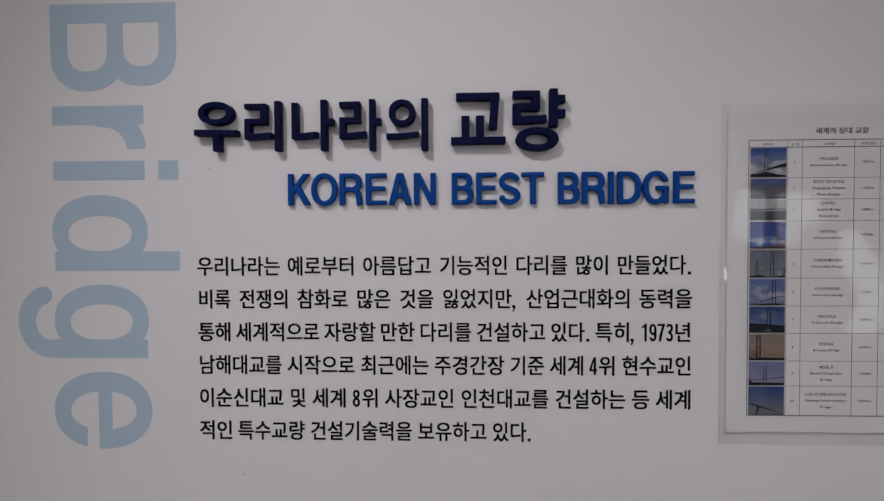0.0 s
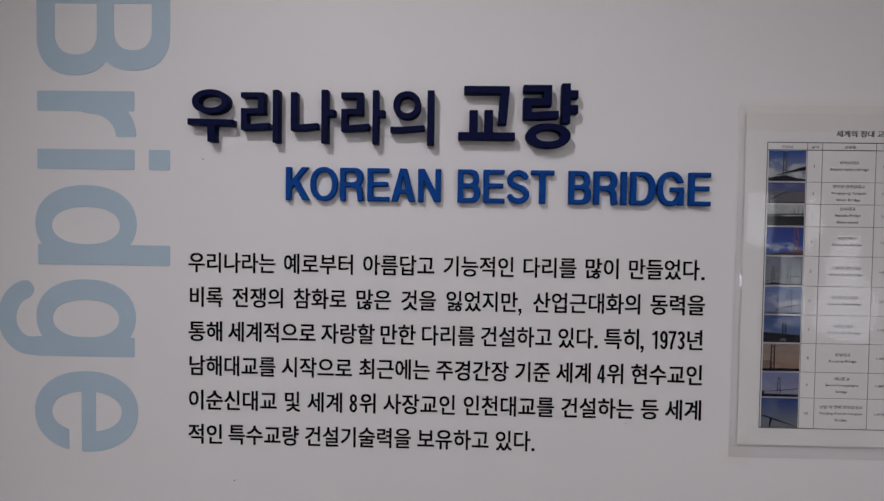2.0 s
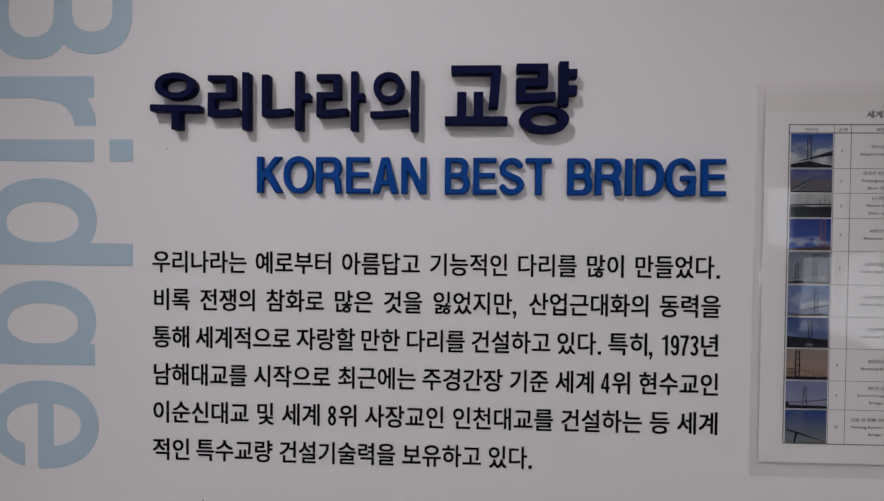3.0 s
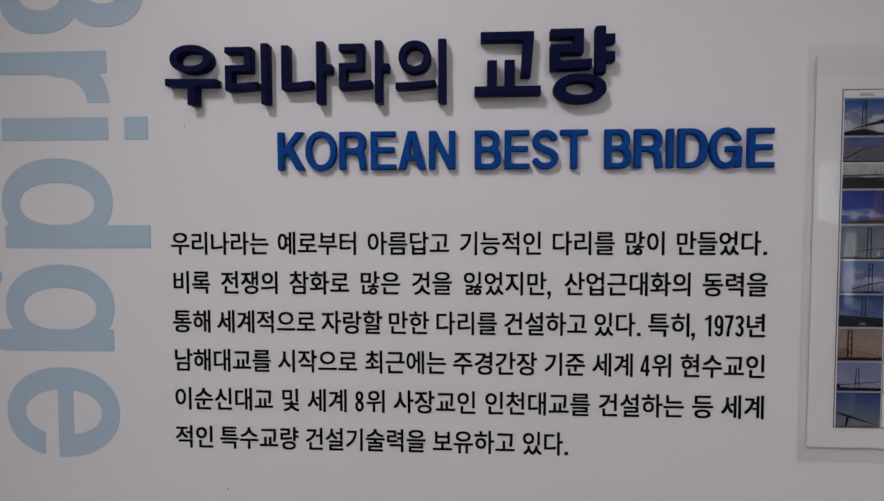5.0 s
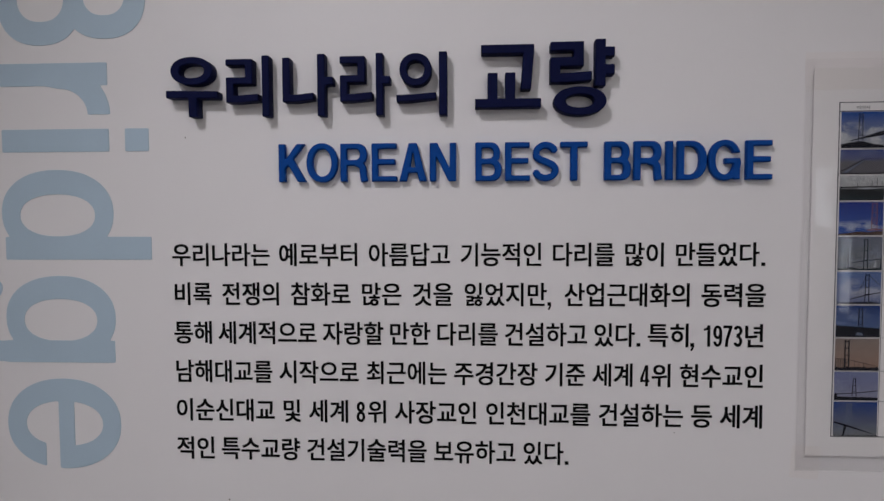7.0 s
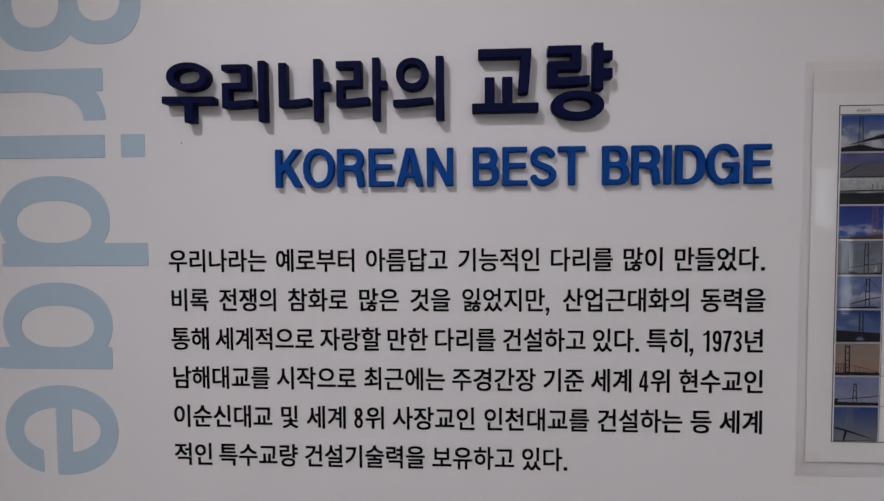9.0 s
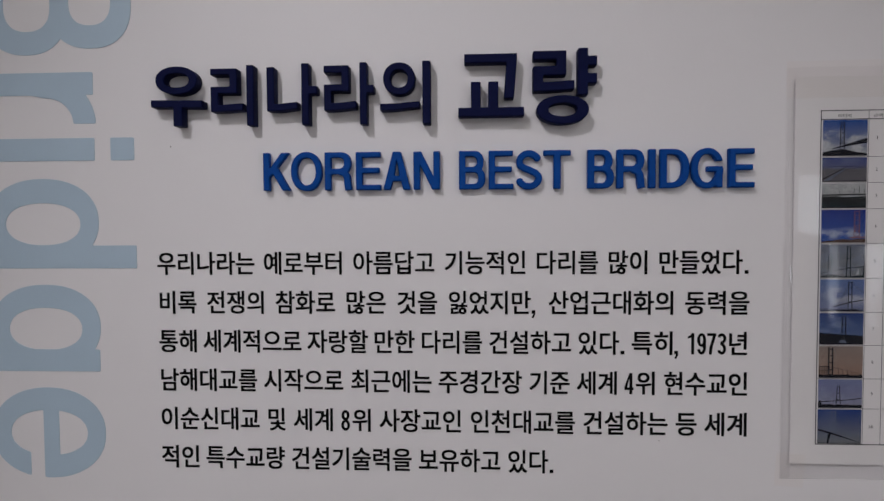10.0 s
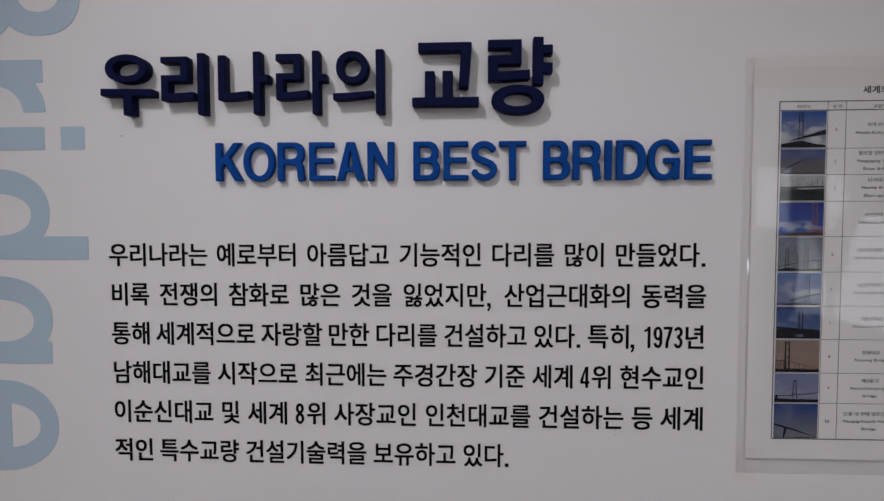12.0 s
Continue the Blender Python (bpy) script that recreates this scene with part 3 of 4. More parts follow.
def islands(bm):
    """Groups of joined vertices."""
    seen, groups = set(), []
    for v in bm.verts:
        if v in seen:
            continue
        seen.add(v)
        stack, group = [v], []
        while stack:
            u = stack.pop()
            group.append(u)
            for e in u.link_edges:
                o = e.other_vert(u)
                if o not in seen:
                    seen.add(o)
                    stack.append(o)
        groups.append(group)
    return groups


def syllables(word, x0, x1, z0, z1, bold, thick=0.0004):
    """The word stretched between the given ends, cut into one bmesh for each syllable."""
    me = glyphs(word)
    lo, hi = extent(me)
    src = bmesh.new()
    src.from_mesh(me)
    bpy.data.meshes.remove(me)
    gx, gz = bold, bold * 0.7
    sx, sz, sy = (x1 - x0) / (hi[0] - lo[0] + 2 * gx), (z1 - z0) / (hi[2] - lo[2] + 2 * gz), thick / (hi[1] - lo[1])
    cells = [bmesh.new() for _ in word]
    for group in islands(src):
        mid = (min(v.co.x for v in group) + max(v.co.x for v in group)) / 2
        out = cells[max(0, min(len(word) - 1, int(mid / CELL)))]
        faces = {f for v in group for f in v.link_faces}
        for n, (dx, dz) in enumerate(((-1, -1), (1, -1), (-1, 1), (1, 1))):
            made = {v: out.verts.new((x0 + (gx + dx * gx + v.co.x - lo[0]) * sx, (v.co.y - hi[1]) * sy * (1 + 0.08 * n),
                                      z0 + (gz + dz * gz + v.co.z - lo[2]) * sz)) for v in group}
            for f in faces:
                out.faces.new([made[v] for v in f.verts])
    src.free()
    return cells


def text_line(words, ends, top, stops=(), commas=()):
    """One line: its words, their two ends in millimetres, and the height of the stems' top in metres."""
    size = 0.0187 / (STEM_HIGH - STEM_LOW)
    line = new("text_line")
    line.empty_display_size = 0.02
    line.parent = body
    line.location = Vector((-0.287, 0, top)) - body.location
    pieces = []
    for w, (a, b) in zip(words.split(), ends):
        if w.isdigit():
            step = (b - a) / len(w)
            for n, ch in enumerate(w):
                bm = bmesh.new()
                place_digits(bm, ch, a + n * step, a + (n + 1) * step, top - 0.0180, 16.7)
                pieces.append(("numeral", bm))
        else:
            lo, hi = hangul_box(w)
            pieces += [("letter", bm) for bm in syllables(w, a / 1000, b / 1000, top + (lo - STEM_HIGH) * size, top + (hi - STEM_HIGH) * size, 0.0175)]
    for x in stops:
        pieces.append(("full_stop", boxed(x / 1000 - 0.0014, x / 1000 + 0.0014, -0.0004, 0, top - 0.0183, top - 0.0156)))
    for x in commas:
        bm = boxed(x / 1000 - 0.0014, x / 1000 + 0.0014, -0.0004, 0, top - 0.0180, top - 0.0153)
        bmesh.ops.create_cube(bm, size=1.0, matrix=Matrix.LocRotScale((x / 1000 + 0.0002, -0.0002, top - 0.0195), Euler((0, radians(25), 0)), (0.0014, 0.0003, 0.0042)))
        pieces.append(("comma", bm))
    for name, bm in pieces:
        ob = part(name, bm, BLACK, line)
        ob.matrix_local = Matrix.Translation(-(line.location + body.location))


text_line("우리나라는 예로부터 아름답고 기능적인 다리를 많이 만들었다",
          [(-522.2, -441.8), (-434.0, -370.6), (-361.3, -296.4), (-288.0, -224.5), (-215.6, -167.9), (-159.8, -130.1), (-120.8, -57.7)], 1.45, stops=(-54.6,))
text_line("비록 전쟁의 참화로 많은 것을 잃었지만 산업근대화의 동력을",
          [(-520.8, -490.3), (-481.3, -434.7), (-424.9, -376.4), (-367.1, -335.3), (-326.1, -294.3), (-285.0, -220.2), (-206.3, -110.0), (-100.8, -52.2)], 1.4183, commas=(-218.2,))
text_line("통해 세계적으로 자랑할 만한 다리를 건설하고 있다 특히 1973 년",
          [(-522.0, -490.8), (-485.2, -404.3), (-399.3, -350.0), (-344.7, -312.4), (-306.7, -258.7), (-253.0, -188.6), (-182.9, -151.5), (-141.6, -110.3), (-99.1, -68.4), (-67.1, -53.4)], 1.3866, stops=(-148.7,), commas=(-107.4,))
text_line("남해대교를 시작으로 최근에는 주경간장 기준 세계 4 위 현수교인",
          [(-521.1, -441.2), (-435.4, -370.5), (-364.0, -299.1), (-293.5, -227.2), (-221.3, -189.8), (-184.2, -153.0), (-147.0, -139.0), (-138.2, -123.7), (-116.5, -53.0)], 1.3548)
text_line("이순신대교 및 세계 8 위 사장교인 인천대교를 건설하는 등 세계",
          [(-521.6, -439.8), (-432.3, -418.3), (-411.5, -379.4), (-372.5, -364.5), (-363.3, -348.5), (-341.4, -275.7), (-267.9, -185.5), (-178.9, -113.5), (-107.2, -91.2), (-85.2, -53.0)], 1.3229)
text_line("적인 특수교량 건설기술력을 보유하고 있다",
          [(-522.0, -490.6), (-484.6, -419.3), (-413.3, -315.7), (-309.8, -244.4), (-238.1, -206.4)], 1.2911, stops=(-203.9,))

# ---- laminated sheet taped to the wall ----
PX0, PX1, PZ0, PZ1 = -0.021, 0.189, 1.284, 1.581
sheet = empty("laminated_sheet", (0.084, 0, 1.284), "white laminated table of long bridges taped to the wall", "poster")
FACE = -0.0022


def put(name, bm, mat, parent=None, label=""):
    ob = part(name, bm, mat, parent or sheet, label)
    base = Vector(sheet.location) if parent is None else Vector(sheet.location) + parent.location
    ob.matrix_local = Matrix.Translation(-base)
    return ob


put("paper", boxed(PX0, PX1, FACE, FACE + 0.0003, PZ0, PZ1), PAPER)


def film():
    """The pouch: flat over the paper, pressed down to the wall along its edges."""
    bm = bmesh.new()
    xs = [PX0 - 0.0065, PX0 - 0.005, PX0 - 0.003, PX0 - 0.001, PX0 + 0.002] + [PX0 + 0.003 + 0.0015 * k for k in range(39)] + [PX0 + 0.065 + 0.01 * k for k in range(14)] + [PX1 - 0.002, PX1 + 0.001, PX1 + 0.003, PX1 + 0.0065]
    zs = [PZ0 - 0.0118, PZ0 - 0.009, PZ0 - 0.005, PZ0 - 0.0015, PZ0 + 0.002] + [PZ0 + 0.0025] + [PZ0 + 0.0099 * k for k in range(1, 30)] + [PZ1 - 0.0025, PZ1 - 0.002, PZ1 + 0.001, PZ1 + 0.004, PZ1 + 0.007]

    def lift(v, lo, hi):
        d = min(v - lo, hi - v)
        return max(0.0, min(1.0, (d + 0.0065) / 0.0065))

    def sink(x):
        """The film lies closer over the photographs and slopes down to them from the margin."""
        u = max(0.0, min(1.0, (x + 0.001) / 0.036))
        return 0.0011 * (u - math.sin(2 * math.pi * u) / (2 * math.pi) * 0.4)

    grid = []
    for z in zs:
        row = []
        for x in xs:
            k = lift(x, PX0, PX1) * (1.0 if z > 1.5 else lift(z, PZ0, PZ1))
            wave = 0.00035 * math.sin(x * 55 + 1.0) * math.cos(z * 38) + 0.0002 * math.sin(z * 120 + x * 30)
            row.append(bm.verts.new((x, -0.0012 - k * 0.0026 + k * (sink(x) + 0.5 * wave), z)))
        grid.append(row)
    for a, b in zip(grid, grid[1:]):
        for i in range(len(a) - 1):
            bm.faces.new((a[i], a[i + 1], b[i + 1], b[i])).smooth = True
    return bm


put("laminate_film", film(), FILM, label="clear glossy laminating film").visible_shadow = False

# strips over the film's border, tinted to paint the soft shade there
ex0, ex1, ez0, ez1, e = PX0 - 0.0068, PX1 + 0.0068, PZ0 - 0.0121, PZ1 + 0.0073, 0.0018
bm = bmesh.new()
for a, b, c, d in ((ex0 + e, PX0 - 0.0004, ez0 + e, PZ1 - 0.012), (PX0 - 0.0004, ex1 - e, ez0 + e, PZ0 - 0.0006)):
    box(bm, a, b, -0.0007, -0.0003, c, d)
put("shaded_margin", bm, MARGIN, label="double film round the paper, tinted for the soft shade there").visible_shadow = False
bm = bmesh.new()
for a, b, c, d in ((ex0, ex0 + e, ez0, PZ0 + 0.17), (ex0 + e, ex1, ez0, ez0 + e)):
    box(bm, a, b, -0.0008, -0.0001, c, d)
put("shaded_edge", bm, RIM, label="edge of the film, tinted darker for its soft shadow").visible_shadow = False


def crease(x, z, wide, half):
    """A small lifted flap of film, slightly bowed, added for a glint: it leans back and so mirrors the window."""
    bm, n, m = bmesh.new(), 8, 10
    rows = []
    for j in range(m + 1):
        v = -1 + 2 * j / m
        r = wide * max(0.02, 1 - v ** 6)
        rows.append([bm.verts.new((x + r * (i / n - 0.5), -0.0047 + 0.055 * (v * half) + 0.020 * r * (i / n) + 0.0225 * r * (i / n) ** 2 * 0.6, z + v * half)) for i in range(n + 1)])
    for p, q in zip(rows, rows[1:]):
        for i in range(n):
            bm.faces.new((p[i], p[i + 1], q[i + 1], q[i])).smooth = True
    return bm


fold = put("film_crease", crease(PX0 - 0.0024, 1.4322, 0.0022, 0.0066), CREASED, label="raised crease in the film, tilted and glossed to give a glint")
fold.visible_shadow = False

COLS = [-0.0019, 0.0330, 0.0462, 0.0930, 0.1163, 0.1658]
ROWS_Z = [1.5554, 1.5488, 1.5206, 1.5010, 1.4811, 1.4548, 1.4280, 1.4022, 1.3767, 1.3509, 1.3276, 1.2998]
bm = bmesh.new()
Y = FACE
for n, z in enumerate(ROWS_Z):
    t = 0.00035 if n in (0, 1, len(ROWS_Z) - 1) else 0.00016
    box(bm, COLS[0] - 0.0003, COLS[-1] + 0.0003, Y - 0.0001, Y, z - t, z + t)
for n, x in enumerate(COLS):
    t = 0.00035 if n in (0, len(COLS) - 1) else 0.00016
    box(bm, x - t, x + t, Y - 0.00016, Y, ROWS_Z[-1], ROWS_Z[0])
put("table_lines", bm, RULE)


def sheet_text(words, bold=0.006):
    """Printed strings on the sheet: text, middle, foot, letter height and width in millimetres from the table's lower left corner."""
    for text, x, z, h, width in words:
        bm = bmesh.new()
        place_text(bm, text, (x - 2.2 - width / 2) / 1000, (x - 2.2 + width / 2) / 1000, 1.3 + z / 1000, 1.3 + (z + h) / 1000, Y, 0.0001, bold)
        put("printed_words", bm, INK)


sheet_text([("세계의 장대 교량", 84, 260.6, 5.8, 48)], 0.022)
sheet_text([("이미지", 17.5, 250.2, 2.6, 9.5), ("순위", 42, 250.2, 2.6, 6.5), ("교량명", 72.3, 250.2, 2.6, 10), ("주경간장", 107.5, 250.2, 2.6, 12.5)])


def table_row(n, korean, lines, span):
    z0, z1 = (ROWS_Z[n + 1] - 1.3) * 1000, (ROWS_Z[n] - 1.3) * 1000
    m, k = (z0 + z1) / 2, len(lines) + 1
    words = [(str(n), 41.6, m - 1.2, 2.4, 0.55 if n == 1 else 1.25 if n < 10 else 3.0)]
    for i, text in enumerate([korean, *lines]):
        hangul = i == 0
        width = sum(1.5 if c == " " else 3.3 if hangul else 1.72 for c in text)
        words.append((text, 72.3, m + (k / 2 - i) * 5.9 - 4.3, 3.1 if hangul else 2.7, min(width, 44)))
    words.append((span, 107.5, m - 1.2, 2.5, 11))
    sheet_text(words)


table_row(1, "아카시대교", ["Akashi Kaikyo Bridge"], "1,991m")
table_row(2, "양쯔강 양쯔강대교", ["Yangsigang Yangtze", "River Bridge"], "1,700m")
table_row(3, "난사대교", ["Nansha Bridge", "(East span)"], "1,688m")
table_row(4, "시호먼대교", ["Xihoumen Bridge"], "1,650m")
table_row(5, "그레이트벨트대교", ["Great Belt Bridge"], "1,624m")
table_row(6, "오스만가지대교", ["Osman Gazi Bridge"], "1,550m")
table_row(7, "이순신대교", ["Yi Sun-sin Bridge"], "1,545m")
table_row(8, "런양대교", ["Runyang Bridge"], "1,490m")
table_row(9, "제2동교", ["Second Dongtinghu", "Bridge"], "1,480m")
table_row(10, "난징 네 번째 양쯔강대교", ["Nanjing Fourth Yangtze", "Bridge"], "1,418m")


def photo(n, mat, label, *layers):
    """A small print in the first column. Each layer is a name, an ink and its shapes in parts of the print: strokes (two points and a width in millimetres) or outlines (lists of points)."""
    x0, x1 = COLS[0] + 0.0014, COLS[1] - 0.0009
    z0, z1 = ROWS_Z[n + 1] + 0.0006, ROWS_Z[n] - 0.0006
    ob = put("photo", boxed(x0, x1, Y - 0.0002, Y, z0, z1), mat, label=label)
    w, h = x1 - x0, z1 - z0
    k = 0
    for name, ink, shapes in layers:
        bm = bmesh.new()
        for s in shapes:
            k += 1
            y = Y - 0.00024 - 0.000005 * k
            if isinstance(s, list):
                front, back = ([bm.verts.new((x0 + a * w, d, z0 + c * h)) for a, c in s] for d in (y - 0.00002, y + 0.00002))
                bm.faces.new(front)
                bm.faces.new(back[::-1])
                for i in range(len(s)):
                    bm.faces.new((front[i - 1], back[i - 1], back[i], front[i]))
                continue
            a, b, c, d, t = s
            ax, az, bx, bz = x0 + a * w, z0 + b * h, x0 + c * w, z0 + d * h
            L, ang = math.hypot(bx - ax, bz - az), math.atan2(bz - az, bx - ax)
            bmesh.ops.create_cube(bm, size=1.0, matrix=Matrix.Translation(((ax + bx) / 2, y, (az + bz) / 2))
                                  @ Matrix.Rotation(-ang, 4, "Y") @ Matrix.Diagonal((L, 0.00004, t / 1000, 1)))
        bmesh.ops.recalc_face_normals(bm, faces=bm.faces)
        part(name, bm, ink, ob)
    return ob


def tower(xa, xb, foot, top, t, rungs, lean=0.006):
    """Two legs that lean together a little, and their cross beams."""
    s = [(xa - lean, foot, xa + lean, top, t), (xb + lean, foot, xb - lean, top, t)]
    return s + [(xa, z, xb, z, t * 0.85) for z in rungs]


def lattice(xa, xb, foot, top, n, t):
    """Crossed braces between two legs."""
    s, step = [], (top - foot) / n
    for i in range(n):
        za, zb = foot + i * step, foot + (i + 1) * step
        s += [(xa, za, xb, zb, t), (xb, za, xa, zb, t)]
    return s


def hung(xa, za, xb, zb, sag, t, n=8):
    """A hanging cable in short straight pieces."""
    pts = [(xa + (xb - xa) * i / n, za + (zb - za) * i / n - sag * 4 * (i / n) * (1 - i / n)) for i in range(n + 1)]
    return [(*p, *q, t) for p, q in zip(pts, pts[1:])]


def rough_land(seed, top, vary, n=12):
    """A low uneven skyline from edge to edge."""
    rnd = random.Random(seed)
    return [(0, 0), (1, 0)] + [(1 - i / n, max(0.01, top(1 - i / n) + rnd.uniform(-vary, vary))) for i in range(n + 1)]


HAZE, WHITE = (0.24, 0.28, 0.38), (0.50, 0.51, 0.53)
photo(1, photo_material("photo_bay", (0.018, 0.075, 0.30), (0.30, 0.31, 0.33), WHITE, 0.95, 0.0, (0.30, 0.30, 0.31), 62, (-0.2, 0.0, 0.58, 0.78)),
      "photo of a suspension bridge under a cloudy blue sky",
      ("printed_hill", STEEL_INK, [rough_land(1, lambda x: 0.06 + 0.13 * math.exp(-((x - 0.4) / 0.35) ** 2), 0.012), (0, 0.02, 1, 0.02, 0.9)]),
      ("printed_deck", STEEL_INK, [[(0.2, 0.18), (0.45, 0.25), (1, 0.36), (1, 0.50), (0.45, 0.295), (0.2, 0.20)]]),
      ("printed_tower", STEEL_INK, tower(0.395, 0.485, 0.2, 0.96, 0.55, (0.34, 0.92)) + lattice(0.395, 0.485, 0.34, 0.92, 5, 0.28)))
photo(2, photo_material("photo_river", (0.050, 0.070, 0.21), (0.20, 0.20, 0.27), HAZE, 0.25, 0.56, (0.125, 0.12, 0.135), edge_soft=0.10),
      "photo of a long bridge deck over a wide river",
      ("printed_deck", MIST_INK, [[(0.06, 0.06), (0.16, 0.06), (0.54, 0.555), (0.51, 0.56)]]),
      ("printed_rail", STEEL_INK, [(0.0, 0.10, 0.52, 0.585, 0.8), (0.20, 0.06, 0.55, 0.54, 0.35), (0, 0.62, 1, 0.635, 0.3), (0.55, 0.55, 1, 0.60, 0.25), (0, 0.03, 1, 0.03, 0.9), (0.62, 0.3, 0.86, 0.34, 0.25)]))
photo(3, photo_material("photo_grey", (0.40, 0.41, 0.42), (0.27, 0.28, 0.28), (0.46, 0.46, 0.46), 0.5, 0.48, (0.018, 0.021, 0.023), 60, edge_soft=0.10),
      "dark photo of a bridge under a white sky",
      ("printed_deck", STEEL_INK, [(0.0, 0.53, 1, 0.56, 0.9), (0.72, 0.5, 0.73, 0.82, 0.3), (0.84, 0.5, 0.84, 0.9, 0.35), (0.95, 0.5, 0.95, 0.78, 0.3), (0.4, 0.5, 0.4, 0.68, 0.3), (0, 0.36, 1, 0.30, 0.9)]),
      ("printed_river", SNOW_INK, [[(0.36, 0.46), (0.62, 0.45), (0.92, 0.49), (0.66, 0.51), (0.42, 0.49)]]),
      ("printed_bank", TEAL_INK, [[(0, 0.04), (0.55, 0.02), (1, 0.12), (1, 0.22), (0.6, 0.16), (0.2, 0.22), (0, 0.2)]]))
photo(4, photo_material("photo_blue", (0.018, 0.038, 0.23), (0.055, 0.115, 0.36), (0.38, 0.42, 0.52), 0.85, 0.02, (0.05, 0.045, 0.05), 110, (0.08, 0.2, 0.3, 0.5)),
      "photo of a tall orange tower against deep blue sky",
      ("printed_hill", BROWN_INK, [rough_land(4, lambda x: 0.05 + 0.09 * x, 0.02)]),
      ("printed_tower", RUST_INK, tower(0.745, 0.86, 0.12, 0.98, 0.5, (0.2, 0.36, 0.52, 0.68, 0.82, 0.95)) + lattice(0.745, 0.86, 0.2, 0.52, 2, 0.25) + [(0.64, 0.15, 1, 0.17, 0.8)]))
photo(5, photo_material("photo_belt", (0.135, 0.15, 0.195), (0.22, 0.235, 0.25), HAZE, 0.35, 0.03, (0.05, 0.058, 0.055)),
      "photo of two bridge towers in grey haze",
      ("printed_shore", TEAL_INK, [rough_land(5, lambda x: 0.06 + 0.03 * math.sin(7 * x), 0.02)]),
      ("printed_tower", TEAL_INK, tower(0.595, 0.675, 0.04, 0.94, 0.75, (0.3, 0.58, 0.92))),
      ("printed_tower", TEAL_INK, tower(0.175, 0.235, 0.08, 0.66, 0.5, (0.3, 0.48, 0.65))),
      ("printed_deck", TEAL_INK, hung(0, 0.13, 1, 0.33, -0.03, 0.5) + hung(0.2, 0.66, 0.62, 0.3, 0.05, 0.15) + [[(0.945, 0.0), (0.995, 0.0), (0.995, 0.55), (0.97, 0.3)]]),
      ("printed_sail", SNOW_INK, [[(0.80, 0.10), (0.86, 0.09), (0.875, 0.2), (0.85, 0.31), (0.835, 0.2)]]))
# print 6: raised blues and pale clouds stand in for haze mirrored by the film
photo(6, photo_material("photo_gulf", (0.10, 0.16, 0.34), (0.20, 0.225, 0.34), (0.42, 0.44, 0.52), 0.85, 0.06, (0.04, 0.05, 0.09), 55, (0.15, 0.35, 0.55, 0.85), edge_soft=0.12),
      "photo of a bridge tower over water, reflected haze painted in",
      ("printed_tower", STEEL_INK, tower(0.645, 0.725, 0.08, 0.93, 0.7, (0.3, 0.52, 0.74, 0.9))),
      ("printed_deck", STEEL_INK, hung(0.3, 0.14, 1, 0.36, -0.02, 0.7) + hung(0.66, 0.92, 0.4, 0.2, 0.05, 0.3) + hung(0.72, 0.92, 1, 0.58, 0.04, 0.3)
       + [(0.5 + 0.05 * i, 0.22 + 0.02 * i, 0.5 + 0.05 * i, 0.42 + 0.15 * i, 0.14) for i in range(3)] + [[(0, 0.0), (1, 0.0), (0.8, 0.07), (0.3, 0.05)]]))
photo(7, photo_material("photo_strait", (0.020, 0.045, 0.17), (0.13, 0.19, 0.34), (0.24, 0.30, 0.44), 0.85, 0.0, (0.014, 0.024, 0.04), 50, (0.35, 0.5, 0.75, 0.95)),
      "photo of a lone bridge tower before dark hills",
      ("printed_hill", STEEL_INK, [rough_land(7, lambda x: 0.38 - 0.10 * x, 0.012), (0, 0.05, 1, 0.05, 1.4)]),
      ("printed_tower", STEEL_INK, tower(0.515, 0.60, 0.1, 0.91, 0.8, (0.4, 0.62, 0.88))),
      ("printed_pier", MIST_INK, [[(0.44, 0.06), (0.63, 0.05), (0.60, 0.14), (0.48, 0.15)]]))
photo(8, photo_material("photo_dusk", (0.235, 0.195, 0.175), (0.33, 0.215, 0.165), (0.32, 0.26, 0.22), 0.4, 0.0, (0.012, 0.010, 0.012), 60),
      "brownish dusk photo of a suspension bridge",
      ("printed_tower", STEEL_INK, tower(0.225, 0.315, 0.1, 0.96, 1.0, (0.26, 0.48, 0.70, 0.90), 0.004)),
      ("printed_deck", STEEL_INK, [(0, 0.37, 0.3, 0.34, 0.5), (0.3, 0.34, 0.92, 0.15, 0.35), (0, 0.24, 0.3, 0.22, 0.4)]
       + [(0.02 + 0.055 * i, 0.05, 0.02 + 0.055 * i, 0.37, 0.45) for i in range(5)] + [(0.45 + 0.1 * i, 0.1, 0.45 + 0.1 * i, 0.29 - 0.03 * i, 0.25) for i in range(4)]),
      ("printed_shore", STEEL_INK, [rough_land(8, lambda x: 0.12 - 0.02 * x, 0.03, 18)]))
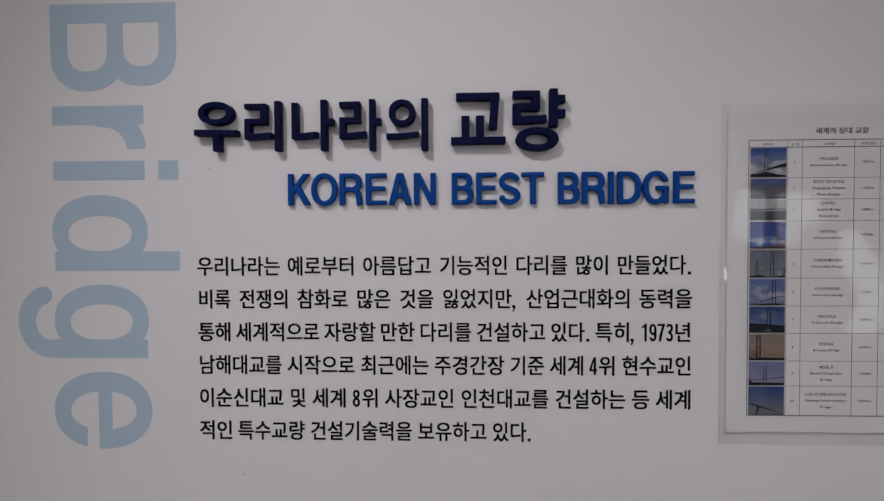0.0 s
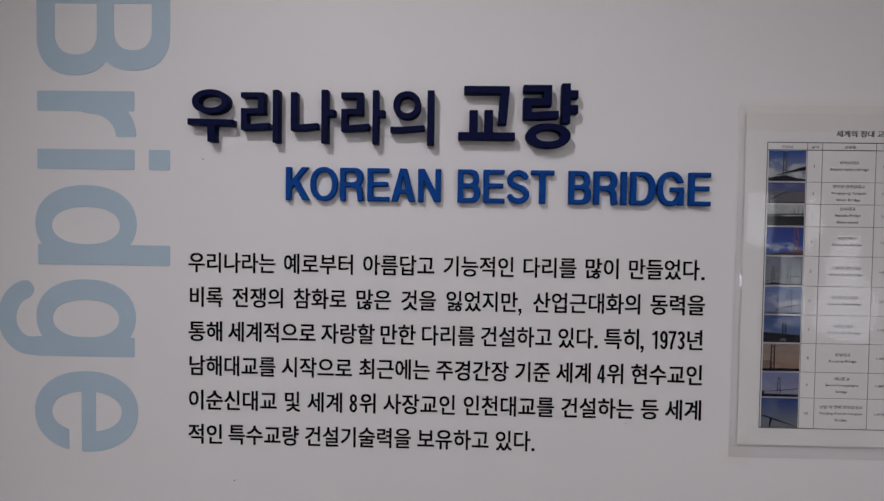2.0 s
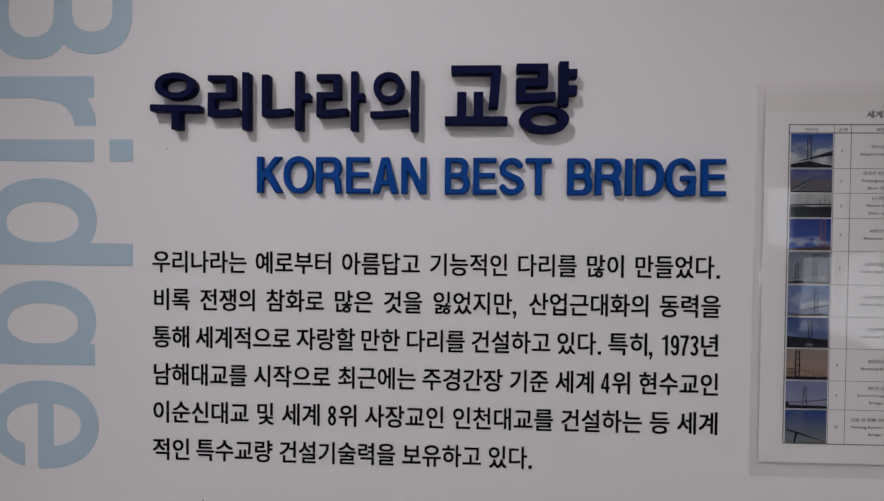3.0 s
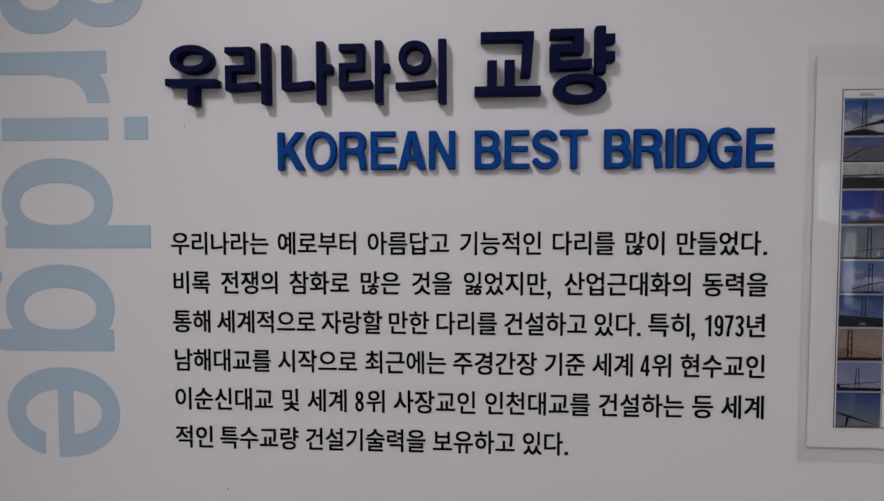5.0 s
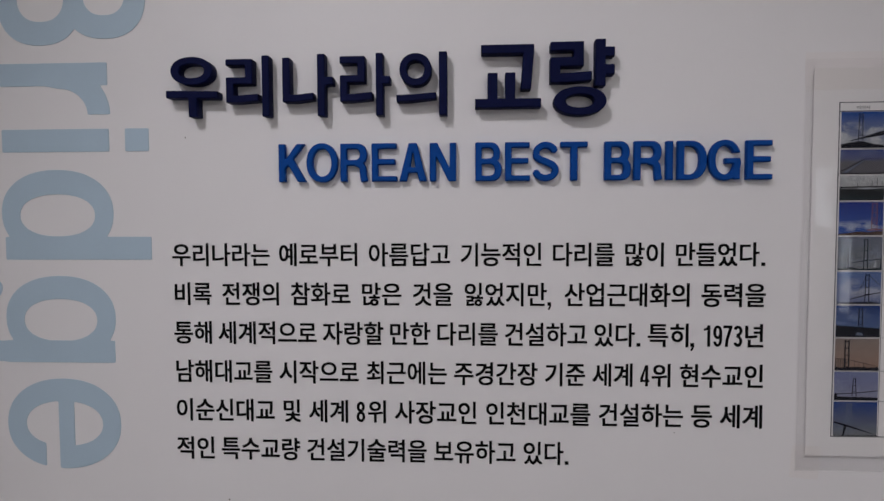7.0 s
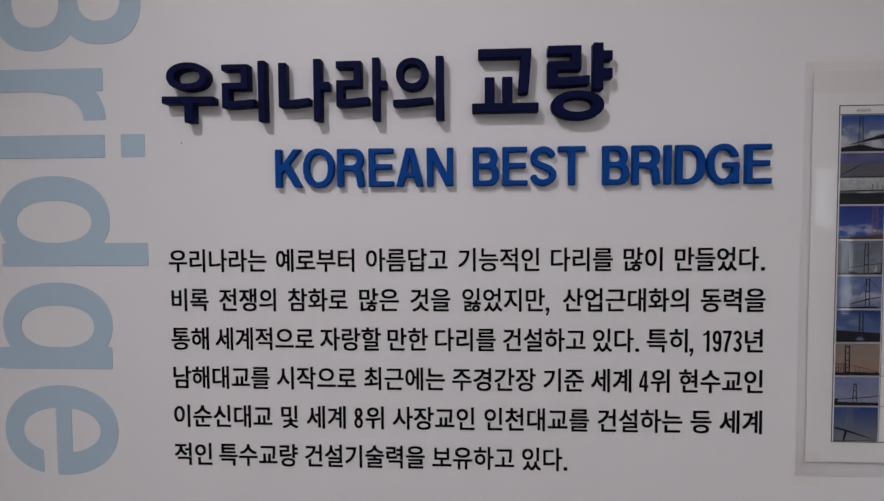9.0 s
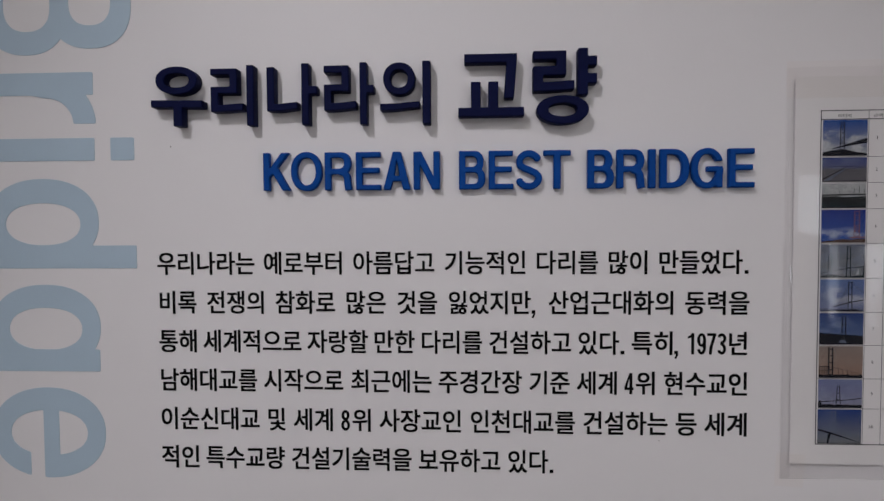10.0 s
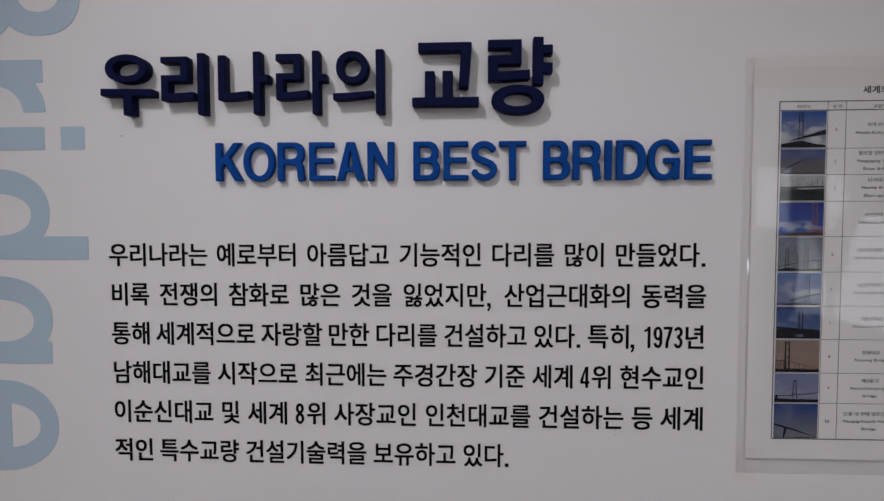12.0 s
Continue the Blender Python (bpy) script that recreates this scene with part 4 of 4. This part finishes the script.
photo(9, photo_material("photo_lake", (0.155, 0.175, 0.33), (0.29, 0.29, 0.38), HAZE, 0.3, 0.0, (0.02, 0.023, 0.045), 50),
      "photo of a bridge at pale evening",
      ("printed_tower", STEEL_INK, tower(0.425, 0.495, 0.14, 0.78, 0.6, (0.3, 0.52, 0.75), 0.014)),
      ("printed_deck", STEEL_INK, hung(0.05, 0.22, 1, 0.35, 0.02, 0.55)),
      ("printed_shore", STEEL_INK, [rough_land(9, lambda x: 0.13 - 0.02 * x, 0.015, 16), [(0.0, 0.1), (0.08, 0.1), (0.07, 0.25), (0.03, 0.26), (0.0, 0.2)]]))
photo(10, photo_material("photo_cable", (0.018, 0.050, 0.21), (0.19, 0.20, 0.21), HAZE, 0.15, 0.0, (0.06, 0.065, 0.07), 60),
      "photo looking up at a bridge deck and tower",
      ("printed_tower", MIST_INK, tower(0.30, 0.41, 0.25, 0.97, 0.5, (0.45, 0.7, 0.93), 0.003) + lattice(0.30, 0.41, 0.45, 0.93, 4, 0.18)),
      ("printed_deck", STEEL_INK, [[(0, 0.385), (0.3, 0.275), (0.95, 0.045), (0.95, 0.055), (0.32, 0.325), (0, 0.435)], [(0.21, 0.0), (0.245, 0.0), (0.31, 0.29), (0.24, 0.29)], (0, 0.015, 1, 0.015, 0.5)]))


def tape(x, z, w, h, turn):
    bm = bmesh.new()
    vs = [bm.verts.new((a * w / 2, 0.0003 * math.sin(5 * a + 3 * b), b * h / 2)) for b in (-1, -0.3, 0.3, 1) for a in (-1, -0.3, 0.3, 1)]
    for r in range(3):
        for c in range(3):
            bm.faces.new((vs[4 * r + c], vs[4 * r + c + 1], vs[4 * r + c + 5], vs[4 * r + c + 4]))
    ob = new("clear_tape", mesh_of("clear_tape", bm, TAPE))
    ob.matrix_world = pose(x, -0.0047, z, 0, turn, 0)
    ob.visible_shadow = False
    return tagged(ob, "short yellowed strip of clear tape holding the sheet", "tape", "strips of tape")


tape(-0.022, 1.280, 0.022, 0.026, 4)
tape(0.084, 1.579, 0.226, 0.028, -0.4)

# ---- specks of dirt on the wall ----
for x, z, r in ((-0.509, 1.535, 0.0007), (-0.479, 1.2385, 0.0008), (-0.120, 1.300, 0.0005)):
    bm = bmesh.new()
    bmesh.ops.create_icosphere(bm, subdivisions=2, radius=r * 0.8, matrix=Matrix.Diagonal((1, 0.35, 1.3, 1)))
    ob = new("dirt_speck", mesh_of("dirt_speck", bm, DIRT))
    ob.location = (x, 0, z)
    tagged(ob, "tiny dark speck of dirt on the white wall", "speck", "specks on the wall")
